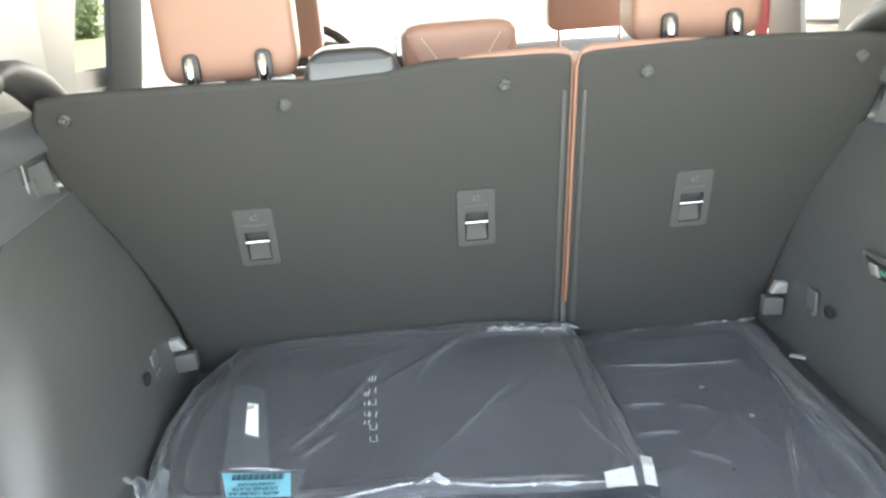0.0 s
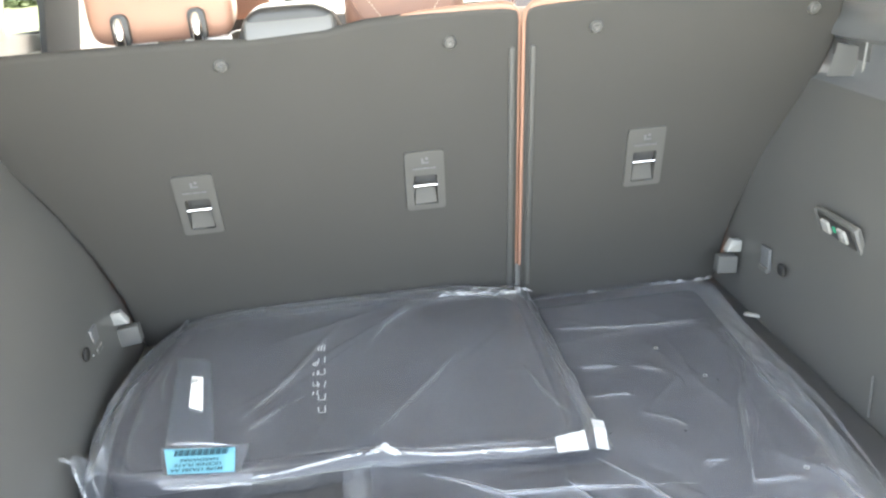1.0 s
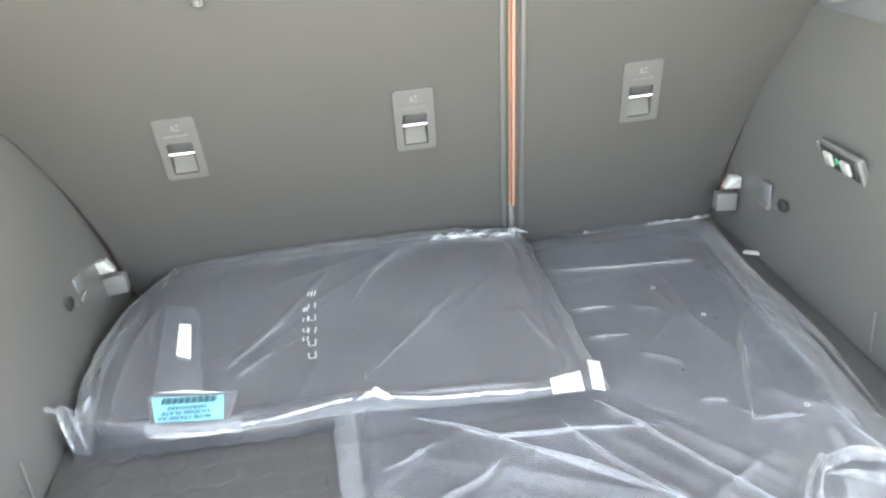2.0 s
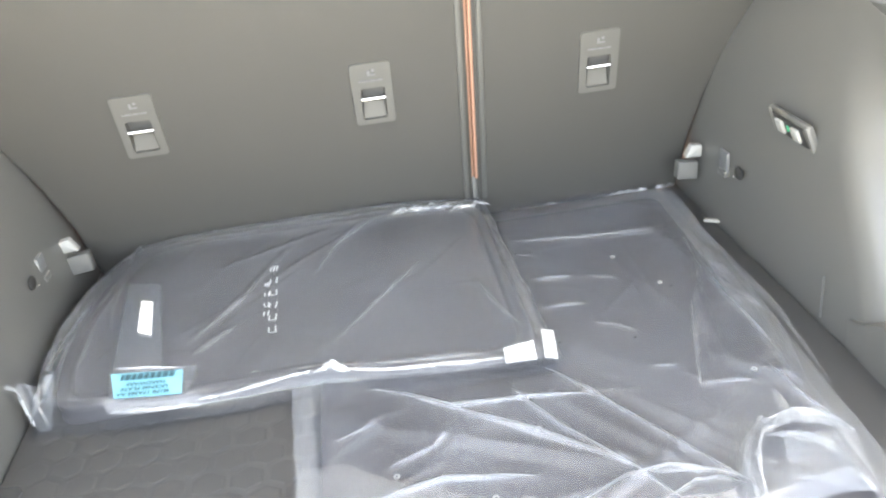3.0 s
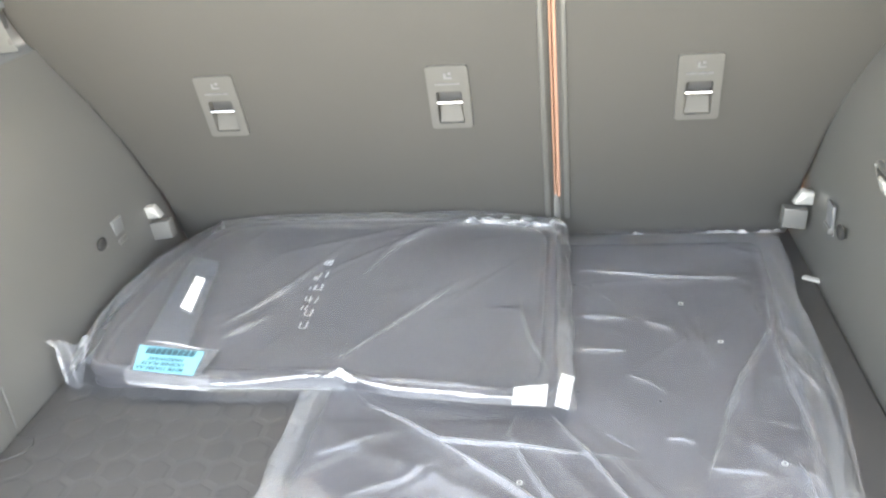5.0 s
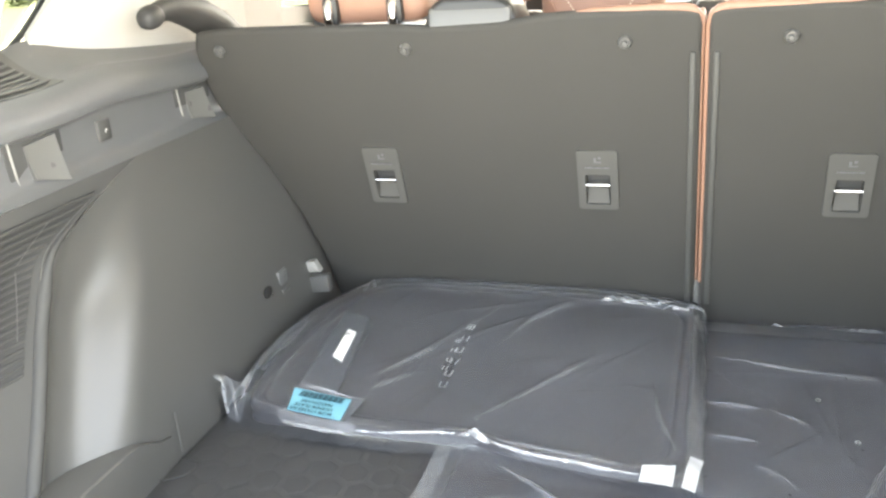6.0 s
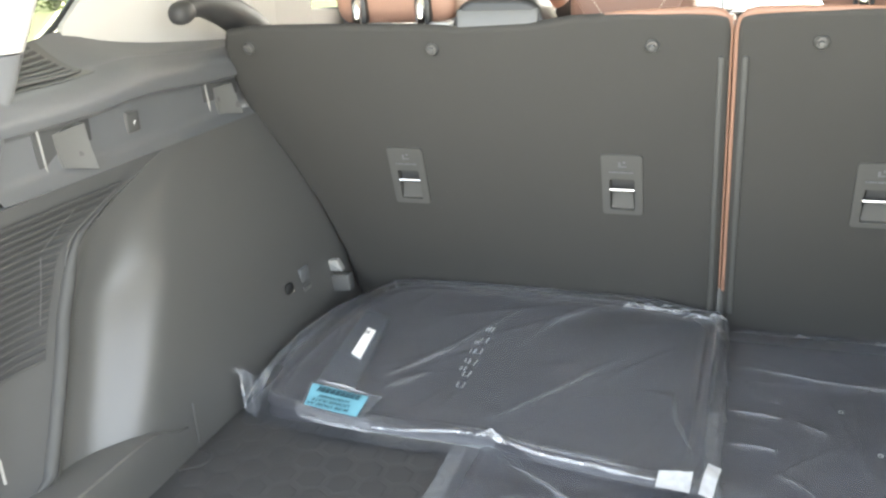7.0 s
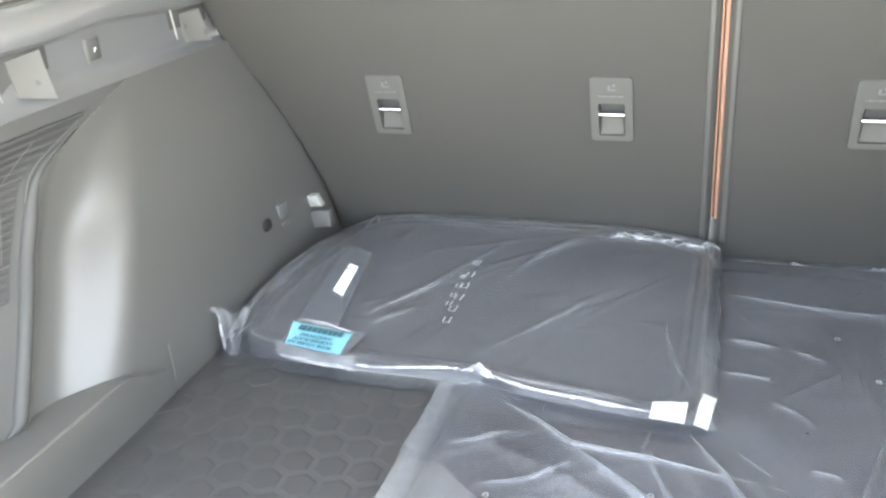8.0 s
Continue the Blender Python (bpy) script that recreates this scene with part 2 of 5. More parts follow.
def tube(path, radius, sides=10, closed=False, flat=1.0):
    """A tube along a path of points; radius may vary point by point."""
    bm = bmesh.new()
    pts = [Vector(p) for p in path]
    k = len(pts)
    rings = []
    side = None
    for i, p in enumerate(pts):
        a = pts[(i - 1) % k] if closed or i else p
        b = pts[(i + 1) % k] if closed or i < k - 1 else p
        d = (b - a).normalized()
        if side is None:
            side = d.orthogonal().normalized()
        side = (side - d * side.dot(d)).normalized()
        up = d.cross(side)
        r = radius[i] if isinstance(radius, (list, tuple)) else radius
        rings.append([bm.verts.new(p + side * (math.cos(2 * math.pi * j / sides) * r) + up * (math.sin(2 * math.pi * j / sides) * r * flat)) for j in range(sides)])
    for i in range(k if closed else k - 1):
        r1, r2 = rings[i], rings[(i + 1) % k]
        for j in range(sides):
            bm.faces.new((r1[j], r1[(j + 1) % sides], r2[(j + 1) % sides], r2[j]))
    if not closed:
        bm.faces.new(rings[0][::-1])
        bm.faces.new(rings[-1])
    return bm


def turned(profile, sides=20):
    """A body of revolution about y: profile of (radius, y)."""
    bm = bmesh.new()
    rings = [[bm.verts.new((r * math.cos(2 * math.pi * j / sides), y, r * math.sin(2 * math.pi * j / sides))) for j in range(sides)] for r, y in profile]
    for a, b in zip(rings, rings[1:]):
        for j in range(sides):
            bm.faces.new((a[j], a[(j + 1) % sides], b[(j + 1) % sides], b[j]))
    bm.faces.new(rings[0])
    bm.faces.new(rings[-1][::-1])
    return bm


def lerp(table, x):
    return float(np.interp(x, [a for a, _ in table], [b for _, b in table]))


def smooth(a, b, x):
    t = min(1.0, max(0.0, (x - a) / (b - a)))
    return t * t * (3 - 2 * t)


def spread(a, b, n):
    return [a + (b - a) * i / n for i in range(n + 1)]


def cushion(sx, sy, sz, power=4.0, nu=36, nv=22):
    """A stuffed, rounded box: a superellipsoid of the given full sizes."""
    def f(a, b):
        def c(w):
            return math.copysign(abs(math.cos(w)) ** (2 / power), math.cos(w))
        def s(w):
            return math.copysign(abs(math.sin(w)) ** (2 / power), math.sin(w))
        return (sx / 2 * c(b) * c(a), sy / 2 * s(b), sz / 2 * c(b) * s(a))
    bm = sheet(f, spread(-math.pi, math.pi, nu), spread(-math.pi / 2, math.pi / 2, nv))
    bmesh.ops.remove_doubles(bm, verts=bm.verts, dist=1e-5)
    return bm


# ---- the ground outside ----
GROUND = -0.75
def plane_grid(x0, y0, x1, y1, z, n=8):
    return sheet(lambda u, v: (u, v, z), spread(x0, x1, n), spread(y0, y1, n))


ground = tagged(part("ground", plane_grid(-1500, -1500, 1500, 1500, GROUND - 0.03, 4), GRASS), "mown green lawn reaching out to the horizon", "lawn", kind="structure")
paving = tagged(part("pavement", box(21.5, 60, 0.05, 0.01, (6.35, 3, GROUND - 0.021)), CONCRETE), "pale sunlit concrete drive under the parked car", "driveway", kind="structure")
kerb = tagged(part("kerb", box(0.18, 60, 0.15, 0.02, (-4.5, 3, GROUND + 0.03)), CONCRETE), "low concrete kerb between drive and lawn", "kerb", kind="structure")


def bush(cx, cy, w, h, seed, count):
    """A loose bush: leaning stems and a crown of many small single leaves in uneven clumps."""
    rnd = random.Random(seed)
    shrub = thing("bush", "loose leafy green bush on the lawn", "bush", pose(cx, cy, GROUND - 0.03), group="bushes on the lawn")
    stems = []
    for k in range(7):
        a = rnd.uniform(0, 6.28)
        tip = (math.cos(a) * w * 0.3, math.sin(a) * w * 0.3, h * rnd.uniform(0.6, 0.85))
        stems.append(tube([(0.06 * math.cos(a), 0.06 * math.sin(a), 0), (tip[0] * 0.35, tip[1] * 0.35, tip[2] * 0.5), tip], [0.03, 0.02, 0.006], 6))
    part("stem", join(*stems), TWIG, shrub)
    clumps = [(rnd.gauss(0, w * 0.27), rnd.gauss(0, w * 0.2), h * rnd.uniform(0.12, 0.9), w * rnd.uniform(0.10, 0.2)) for _ in range(26)]
    vs, fs = [], []
    for i in range(count):
        x, y, z, r = clumps[i % len(clumps)]
        d = Vector((rnd.gauss(0, 1), rnd.gauss(0, 1), rnd.gauss(0, 0.8))).normalized() * r * rnd.random() ** 0.4
        p = Vector((x, y, max(0.08, z))) + d
        u = Vector((rnd.gauss(0, 1), rnd.gauss(0, 1), rnd.gauss(0, 0.6))).normalized() * rnd.uniform(0.05, 0.10)
        s = u.orthogonal().normalized() * u.length * 0.5
        k = len(vs)
        vs += [p - u, p + s, p + u, p - s]
        fs.append((k, k + 1, k + 2, k + 3))
    me = bpy.data.meshes.new("crown")
    me.from_pydata([tuple(v) for v in vs], [], fs)
    me.materials.append(LEAF)
    crown = new("crown", me)
    crown.parent = shrub
    return shrub


for k, (bx, by, bw, bh) in enumerate(((-8.2, 25.0, 2.0, 0.5), (-10.8, 31.0, 2.4, 0.7), (-8.0, 36.0, 2.2, 0.6), (-13.5, 40.0, 3.2, 1.0), (-17.5, 20.0, 3.0, 0.9))):
    bush(bx, by, bw, bh, 40 + k, 1500)


# ---- the body of the car: roof, sides, pillars ----
SIDE_X = 0.74


def wall_panel(outline_yz, x0, x1, name, mat, parent, label=""):
    """A panel in a plane of constant x, outlined in (y, z)."""
    bm = plate([(y, z) for y, z in outline_yz], x0, x1, min(0.004, abs(x1 - x0) * 0.25))
    bmesh.ops.transform(bm, matrix=Matrix(((0, 1, 0, 0), (1, 0, 0, 0), (0, 0, 1, 0), (0, 0, 0, 1))), verts=bm.verts)
    return part(name, bm, mat, parent, label)


ceiling = tagged(part("ceiling", join(box(1.56, 2.45, 0.05, 0.02, (0, 2.075, 1.055))), ROOFING), "cream fabric headliner under the car's roof", "headliner", kind="structure")


def car_side(sign, label):
    w = thing("wall_left" if sign < 0 else "wall_right", label, "car side", kind="structure")
    x0, x1 = sign * SIDE_X, sign * (SIDE_X + 0.05)
    wall_panel([(0.70, -0.3), (3.6, -0.3), (3.6, 0.40), (1.80, 0.50), (1.60, 0.50), (0.70, 0.50)], x0, x1, "door_sill", PAINT, w, "pale painted lower body side")
    wall_panel([(1.785, 0.40), (3.40, 0.30), (3.40, 0.425), (2.50, 0.443), (2.10, 0.477), (1.785, 0.497)], sign * (SIDE_X - 0.024), x0, "door_top", CREAM, w, "cream door top trim")
    wall_panel([(1.22, 0.93), (3.2, 0.93), (3.2, 1.03), (1.26, 1.03)], x0, x1, "roof_rail", CREAM, w)
    # the broad pillar behind the rear door, with a slanting rear edge
    wall_panel([(1.165, 0.485), (1.79, 0.485), (1.80, 0.93), (1.54, 0.93), (1.385, 0.72), (1.272, 0.615), (1.215, 0.573)], sign * (SIDE_X - 0.02), sign * (SIDE_X - 0.009), "pillar_trim", CREAM, w, "smooth cream pillar trim")
    if sign < 0:
        wall_panel([(1.794, 0.470), (1.950, 0.470), (1.957, 0.535), (2.22, 0.93), (1.802, 0.93)], sign * (SIDE_X - 0.012), sign * SIDE_X, "door_frame", CREAM, w, "cream rear edge of the door frame")
        wall_panel([(1.952, 0.44), (2.50, 0.42), (2.50, 0.485), (2.191, 0.502), (1.957, 0.527)], sign * (SIDE_X - 0.010), sign * (SIDE_X + 0.012), "window_ledge", CREAM, w, "cream window ledge of the rear door")
        wall_panel([(2.040, 0.43), (2.278, 0.43), (2.645, 0.96), (2.325, 0.96)], sign * (SIDE_X - 0.045), sign * (SIDE_X - 0.030), "centre_pillar", LINING, w, "dark grey centre pillar")
        wall_panel([(2.30, 0.41), (3.0, 0.38), (3.0, 0.93), (2.60, 0.93)], sign * (SIDE_X - 0.022), sign * (SIDE_X - 0.010), "pillar_cover", CREAM, w, "cream cover ahead of the centre pillar")
    else:
        wall_panel([(1.892, 0.44), (2.045, 0.43), (2.135, 0.93), (1.99, 0.93)], sign * (SIDE_X - 0.035), sign * (SIDE_X - 0.022), "door_frame", PLASTIC_PALE, w, "grey door frame")
        wall_panel([(1.80, 0.470), (2.00, 0.460), (2.00, 0.503), (1.80, 0.516)], sign * (SIDE_X - 0.002), sign * (SIDE_X + 0.012), "window_ledge", CREAM, w, "pale window ledge")
        wall_panel([(1.80, 0.500), (2.00, 0.490), (2.00, 0.520), (1.80, 0.534)], sign * (SIDE_X + 0.014), sign * (SIDE_X + 0.050), "outer_ledge", PLASTIC_GREY, w, "grey outer window ledge")
    return w


car_side(-1, "left side of the car with cream pillar trim and windows")
car_side(1, "right side of the car with cream pillar trim and windows")


def window(sign, outline, n):
    w = thing("window_%d" % n, "clear car side window with a black rubber rim", "window", kind="structure")
    wall_panel(outline, sign * (SIDE_X + 0.020), sign * (SIDE_X + 0.024), "pane", GLASS, w).visible_shadow = False
    ring = [(sign * (SIDE_X + 0.004), y, z) for y, z in outline]
    part("rubber_rim", tube(ring, 0.009, 10, True, 0.6), PLASTIC_BLACK, w, "black rubber window rim")
    return w


QUARTER = rounded([(0.99, 0.53), (1.16, 0.535), (1.229, 0.573), (1.286, 0.615), (1.400, 0.72), (1.55, 0.92), (1.20, 0.92)], 0.02)
DOOR = rounded([(1.950, 0.520), (2.42, 0.490), (2.62, 0.92), (2.21, 0.92)], 0.012)
DOOR_R = rounded([(1.790, 0.528), (2.04, 0.512), (2.13, 0.92), (1.795, 0.92)], 0.012)
for k, (sg, shape) in enumerate(((-1, QUARTER), (-1, DOOR), (1, QUARTER), (1, DOOR_R))):
    window(sg, shape, k + 1)


def rear_pillar(sign):
    """The pillar trim beside the tailgate opening: dark below, cream above."""
    p = thing("rear_pillar", "rear pillar trim beside the tailgate opening, dark below and cream above", "pillar")
    def section(z):
        lean = (z - 0.553) * (0.37 if z > 0.553 else 0.75)
        inward = 0.30 * min(0.12, max(0.0, z - 0.553)) + 0.16 * max(0.0, 0.553 - z)
        return [(-0.660 + inward, 1.075 + lean), (-0.675 + inward, 1.045 + lean), (-0.74, 0.985 + lean), (-0.82, 0.965 + lean), (-0.82, 1.065 + lean), (-0.75, 1.10 + lean), (-0.68, 1.095 + lean)]
    for name, z0, z1, mat in (("lower_trim", 0.385, 0.552, PLASTIC_SOFT), ("upper_trim", 0.554, 1.03, CREAM)):
        bm = bmesh.new()
        rings = []
        for z in spread(z0, z1, 6):
            rings.append([bm.verts.new((-sign * x, y, z)) for x, y in rounded(section(z), 0.012, 4)])
        k = len(rings[0])
        for a, b in zip(rings, rings[1:]):
            for j in range(k):
                bm.faces.new((a[j], a[(j + 1) % k], b[(j + 1) % k], b[j]))
        bm.faces.new(rings[0])
        bm.faces.new(rings[-1])
        part(name, bm, mat, p, "cream upper pillar cover" if z0 > 0.5 else "dark lower pillar cover")
    return p


rear_pillar(-1)
rear_pillar(1)


# ---- the raised tailgate over the opening ----
# out of view; added to keep high sky light off the load space
tailgate = thing("tailgate", "raised tailgate over the load opening, dark trim round a tinted window", "tailgate", pose(0, 0.86, 1.10, -30), kind="structure")
part("inner_trim", join(box(1.34, 0.46, 0.05, 0.02, (0, -0.66, 0)), box(1.34, 0.07, 0.05, 0.02, (0, -0.035, 0)), box(0.13, 0.40, 0.05, 0.02, (-0.605, -0.25, 0)), box(0.13, 0.40, 0.05, 0.02, (0.605, -0.25, 0))), PLASTIC_DARK, tailgate, "dark plastic inner trim")
part("pane", box(1.10, 0.40, 0.004, 0.0, (0, -0.25, 0.012)), GLASS, tailgate, "tinted rear window")


# ---- the load floor ----
FLOOR_X = 0.518
floor = thing("floor", "dark rubber load floor with a moulded hexagon relief", "load floor", kind="structure")
edge = []
for sgn in (1, -1):
    side_pts = [(0.74, FLOOR_X), (1.30, FLOOR_X), (1.72, 0.519)] if sgn < 0 else [(0.74, 0.533), (1.30, 0.533), (1.72, 0.534)]
    edge.append([(sgn * x, y) for y, x in (side_pts if sgn > 0 else side_pts[::-1])])
outline = rounded([p for e in edge for p in e], 0.006, 3)
bm = plate(outline, 0.03, 0.0, 0.003)
bmesh.ops.transform(bm, matrix=Matrix(((1, 0, 0, 0), (0, 0, 1, 0), (0, -1, 0, 0), (0, 0, 0, 1))), verts=bm.verts)
part("floor_panel", bm, RUBBER, floor)
part("underfloor", box(1.44, 1.06, 0.05, 0.0, (0, 1.25, -0.060)), PLASTIC_BLACK, floor, "black tray under the load floor")


def hexes():
    """Overlapping hexagon scales: each rises towards the tailgate and ends in a small step there."""
    bm = bmesh.new()
    p = 0.044
    for i in range(-12, 4):
        for j in range(0, 14):
            cx, cy = i * p * 1.0 + (p / 2 if j % 2 else 0), 0.80 + j * p * 0.88
            if not -0.50 < cx < 0.05:
                continue
            ring = []
            for r, z in ((p * 0.505, 0.0002), (p * 0.42, 0.0007), (p * 0.30, 0.0007), (p * 0.10, 0.0007)):
                pts = [(r * math.sin(math.pi / 3 * k), r * math.cos(math.pi / 3 * k)) for k in range(6)]
                ring.append([bm.verts.new((cx + x, cy + y, 0.0003 + z * (1.0 - 0.75 * y / p))) for x, y in pts])
            for a, b in zip(ring, ring[1:]):
                for k in range(6):
                    bm.faces.new((a[k], a[(k + 1) % 6], b[(k + 1) % 6], b[k]))
            bm.faces.new(ring[-1])
    return bm


part("lid_lip", tube([(-x, y, 0.0008) for x, y in ((0.517, 1.040), (0.500, 1.050), (0.489, 1.060), (0.485, 1.076), (0.491, 1.088), (0.517, 1.094))], 0.0011, 6), PLASTIC_DARK, floor)
tagged(part("hexagon_relief", hexes(), RUBBER, floor, smooth=False), kind="stuff")
tagged(part("cabin_floor", join(box(1.50, 1.90, 0.05, 0.0, (0, 2.62, -0.30)), box(1.50, 0.05, 0.66, 0.0, (0, 3.40, 0.05)), box(1.50, 0.04, 0.30, 0.0, (0, 1.69, -0.17))), PLASTIC_BLACK), "dark carpeted cabin floor and bulkhead", "cabin floor", kind="structure")
tagged(part("sill", join(box(1.30, 0.10, 0.06, 0.02, (0, 0.69, -0.020)), box(1.5, 0.12, 0.5, 0.05, (0, 0.60, -0.34))), PLASTIC), "dark plastic load sill at the tailgate", "sill", kind="structure")


# ---- side trim of the load space ----
INNER = [(0.0, 0.5195), (0.06, 0.524), (0.12, 0.533), (0.2, 0.550), (0.25, 0.564), (0.3, 0.586), (0.35, 0.610), (0.39, 0.628)]
CREASE = [(0.0, 0.838), (0.092, 0.892), (0.146, 0.928), (0.205, 0.967), (0.26, 1.004), (0.30, 1.027), (0.318, 1.040), (0.331, 1.059), (0.345, 1.100), (0.360, 1.147), (0.375, 1.20), (0.39, 1.27)]


def inner_x(z):
    # smoothed by averaging, so that the wall curves outward without kinks
    return sum(lerp(INNER, min(0.39, max(0.0, z + d))) for d in (-0.03, -0.015, 0, 0.015, 0.03)) / 5


def crease_y(z):
    z = max(0.0, z)
    return sum(lerp(CREASE, z + d) for d in (-0.007, -0.0035, 0, 0.0035, 0.007)) / 5


def wall_x(y, z, lead=0.0):
    """The bulge turns outward in a soft upright shoulder just ahead of the crease."""
    c = crease_y(z)
    fade = 1 - smooth(0.23, 0.365, z)
    q = min(1.0, max(0.0, (y - c - 0.030 - lead - 0.05 * (z - 0.11)) / 0.135))
    x = inner_x(z) + fade * (0.036 + 0.010 * smooth(0.0, 0.030, y - c)) * (1 - q * q * q * (q * (6 * q - 15) + 10))
    if y < c:
        x += (1 - smooth(0.325, 0.382, z)) * (0.006 + min(0.012, (c - y) * 0.2))
    return x


def widen(s, z):
    return 0.0145 * (1 - smooth(0.0, 0.30, z)) if s > 0 else 0.0


def side_trim(sign, full):
    side = thing("side_trim", "dark grey moulded plastic side trim of the load space with a wheel arch bulge", "trim panel", kind="structure")
    s = sign
    zs = [-0.02] + spread(0.0, 0.39, 26)
    # wheel arch wall, from the crease line forward to the seat
    def arch(u, z):
        y0 = crease_y(z)
        y = y0 + (1.74 - y0) * u
        return (s * wall_x(y, z, 0.045 if s > 0 else 0.0) + widen(s, z), y, z)
    us = spread(0.0, 0.36, 44) + spread(0.40, 1.0, 9)
    part("wheel_arch_panel", sheet(arch, us, zs), PLASTIC, side, "smooth satin dark plastic wheel arch bulge")
    # bead along the crease
    bead = [(s * (wall_x(y, z) + 0.0055) + widen(s, z), y, z) for z, y in [(z, crease_y(z)) for z in spread(0.086, 0.366, 48)]]
    bead = [(bead[0][0], bead[0][1] - 0.022, bead[0][2] - 0.010), (bead[0][0], bead[0][1] - 0.008, bead[0][2] - 0.007)] + bead
    part("crease_bead", tube(bead, [0.0015, 0.006] + [0.0090] * (len(bead) - 18) + [0.0090 * (1 - k / 16) + 0.0003 for k in range(16)], 12), PANEL, side)
    # set-back panel behind the crease
    def back(u, z):
        y1 = crease_y(z) - 0.0002
        y = 0.74 + (y1 - 0.74) * u
        return (s * wall_x(y, z) + widen(s, z), y, z)
    part("set_back_panel", sheet(back, spread(0, 1, 14), zs), PANEL, side)
    if full:
        def on_back(y, z, lift):
            return (s * (wall_x(y, z) - lift), y, z)
        grille = part("speaker_grille", sheet(lambda u, z: on_back(0.80 + u * (crease_y(z) - 0.822), z, 0.0006), spread(0, 1, 10), spread(0.205, 0.372, 16)), PLASTIC_DARK, side, "black backing of a slotted speaker grille")
        for i in range(20):
            z0 = 0.207 + i * 0.0085
            y1 = crease_y(z0) - 0.024
            part("slat", tube([on_back(y, z0, 0.0012) for y in spread(0.80, y1, 8)], 0.0029, 6, False, 0.6), PANEL, grille)
        for pts in ([(0.957, 0.244), (0.976, 0.285), (0.990, 0.320)], [(0.995, 0.326), (1.03, 0.345), (1.058, 0.360)]):
            part("stitch_line", tube([on_back(y, z, 0.0045) for y, z in pts], 0.0005, 6), PLASTIC_MID, grille, "thin pale moulded line")
        part("bead_edge", tube([on_back(crease_y(z) - 0.012 - 0.012 * smooth(0.30, 0.36, z), z, 0.004) for z in spread(0.30, 0.364, 12)], 0.0006, 6), PLASTIC_MID, side, "thin pale edge beside the bead")
    # kick rail along the floor
    rail = [(-0.001, 0.5185), (0.040, 0.5185), (0.0700, 0.5186), (0.0738, 0.5194), (0.0755, 0.5215), (0.0758, 0.560), (0.0758, 0.64)]
    def kick(u, v):
        i = v
        z, x = rail[i]
        y = 0.72 + u * 0.365
        fade = 1 - smooth(1.00, 1.085, y) * 0.45
        return (s * (x - 0.004 * (1 - smooth(1.0, 1.08, y))) + widen(s, z), y, z * fade)
    bm = bmesh.new()
    g = [[bm.verts.new(kick(u, v)) for v in range(len(rail))] for u in spread(0, 1, 16)]
    for i in range(16):
        for j in range(len(rail) - 1):
            bm.faces.new((g[i][j], g[i + 1][j], g[i + 1][j + 1], g[i][j + 1]))
    part("kick_rail", bm, PLASTIC, side)
    part("seam", box(0.0025, 0.0016, 0.062, 0.0, (s * 0.5175 if full else 0.5312, 1.098 if full else 1.145, 0.040)), PLASTIC_GREY, side, "thin bright moulding seam")
    # upper band
    band = [(0.384, 0.680), (0.3885, 0.627), (0.393, 0.6325), (0.398, 0.6400), (0.405, 0.6455), (0.415, 0.6480), (0.43, 0.649), (0.462, 0.650), (0.468, 0.646), (0.471, 0.640), (0.478, 0.639), (0.492, 0.641), (0.506, 0.648), (0.516, 0.660), (0.522, 0.675)]
    def upper(u, k):
        z, x = band[k]
        y = 0.97 + u * 0.65
        turn = 0.03 * (1 - smooth(0.95, 1.10, y))
        sink = (0.02 * smooth(1.20, 1.5, y) + 0.012 * (1 - smooth(1.12, 1.30, y))) * smooth(0.40, 0.52, z)
        return (s * (x + turn * 0.2), y, z - sink)
    bm = bmesh.new()
    g = [[bm.verts.new(upper(u, k)) for k in range(len(band))] for u in spread(0, 1, 24)]
    for i in range(24):
        for j in range(len(band) - 1):
            bm.faces.new((g[i][j], g[i + 1][j], g[i + 1][j + 1], g[i][j + 1]))
    part("upper_band", bm, PLASTIC_SOFT, side, "soft dark shoulder of the side trim")
    outer = [(0.97, 0.545), (1.10, 0.549), (1.15, 0.558), (1.209, 0.5675), (1.24, 0.559), (1.263, 0.551), (1.315, 0.540), (1.387, 0.529), (1.506, 0.516), (1.62, 0.504)]
    def ledge(u, v):
        y = 0.97 + u * 0.65
        x0, _, z0 = upper(u, len(band) - 1)
        z1 = sum(lerp(outer, y + d) for d in (-0.02, -0.01, 0, 0.01, 0.02)) / 5
        x = abs(x0) + (0.724 - abs(x0)) * v
        return (s * x, y, z0 + (z1 - z0) * (math.copysign(abs(v) ** 1.6, v)))
    part("ledge", sheet(ledge, spread(0, 1, 24), spread(0, 1, 8)), PLASTIC_SOFT, side)
    if full:
        def raised(u, v, h):
            x, y, z = ledge(u, v)
            return (x, y, z + h)
        part("vent_frame", sheet(lambda u, v: raised(0.075 + u * (0.272 - 0.06 * v), -0.20 + v * 1.18, 0.0012), spread(0, 1, 10), spread(0, 1, 8), 0.001), PLASTIC_GREY, side, "grey vent frame")
        vent = part("vent_grille", sheet(lambda u, v: raised(0.10 + u * (0.222 - 0.06 * v), -0.08 + v * 1.02, 0.0032), spread(0, 1, 8), spread(0, 1, 6)), PLASTIC_DARK, side, "dark slotted air vent")
        for i in range(8):
            v = -0.04 + 0.97 * (i / 7) ** 0.85
            part("slat", tube([raised(0.102 + (0.214 - 0.06 * v) * t, v, 0.0042) for t in spread(0, 1, 6)], 0.0021, 8), PLASTIC_GREY, vent)
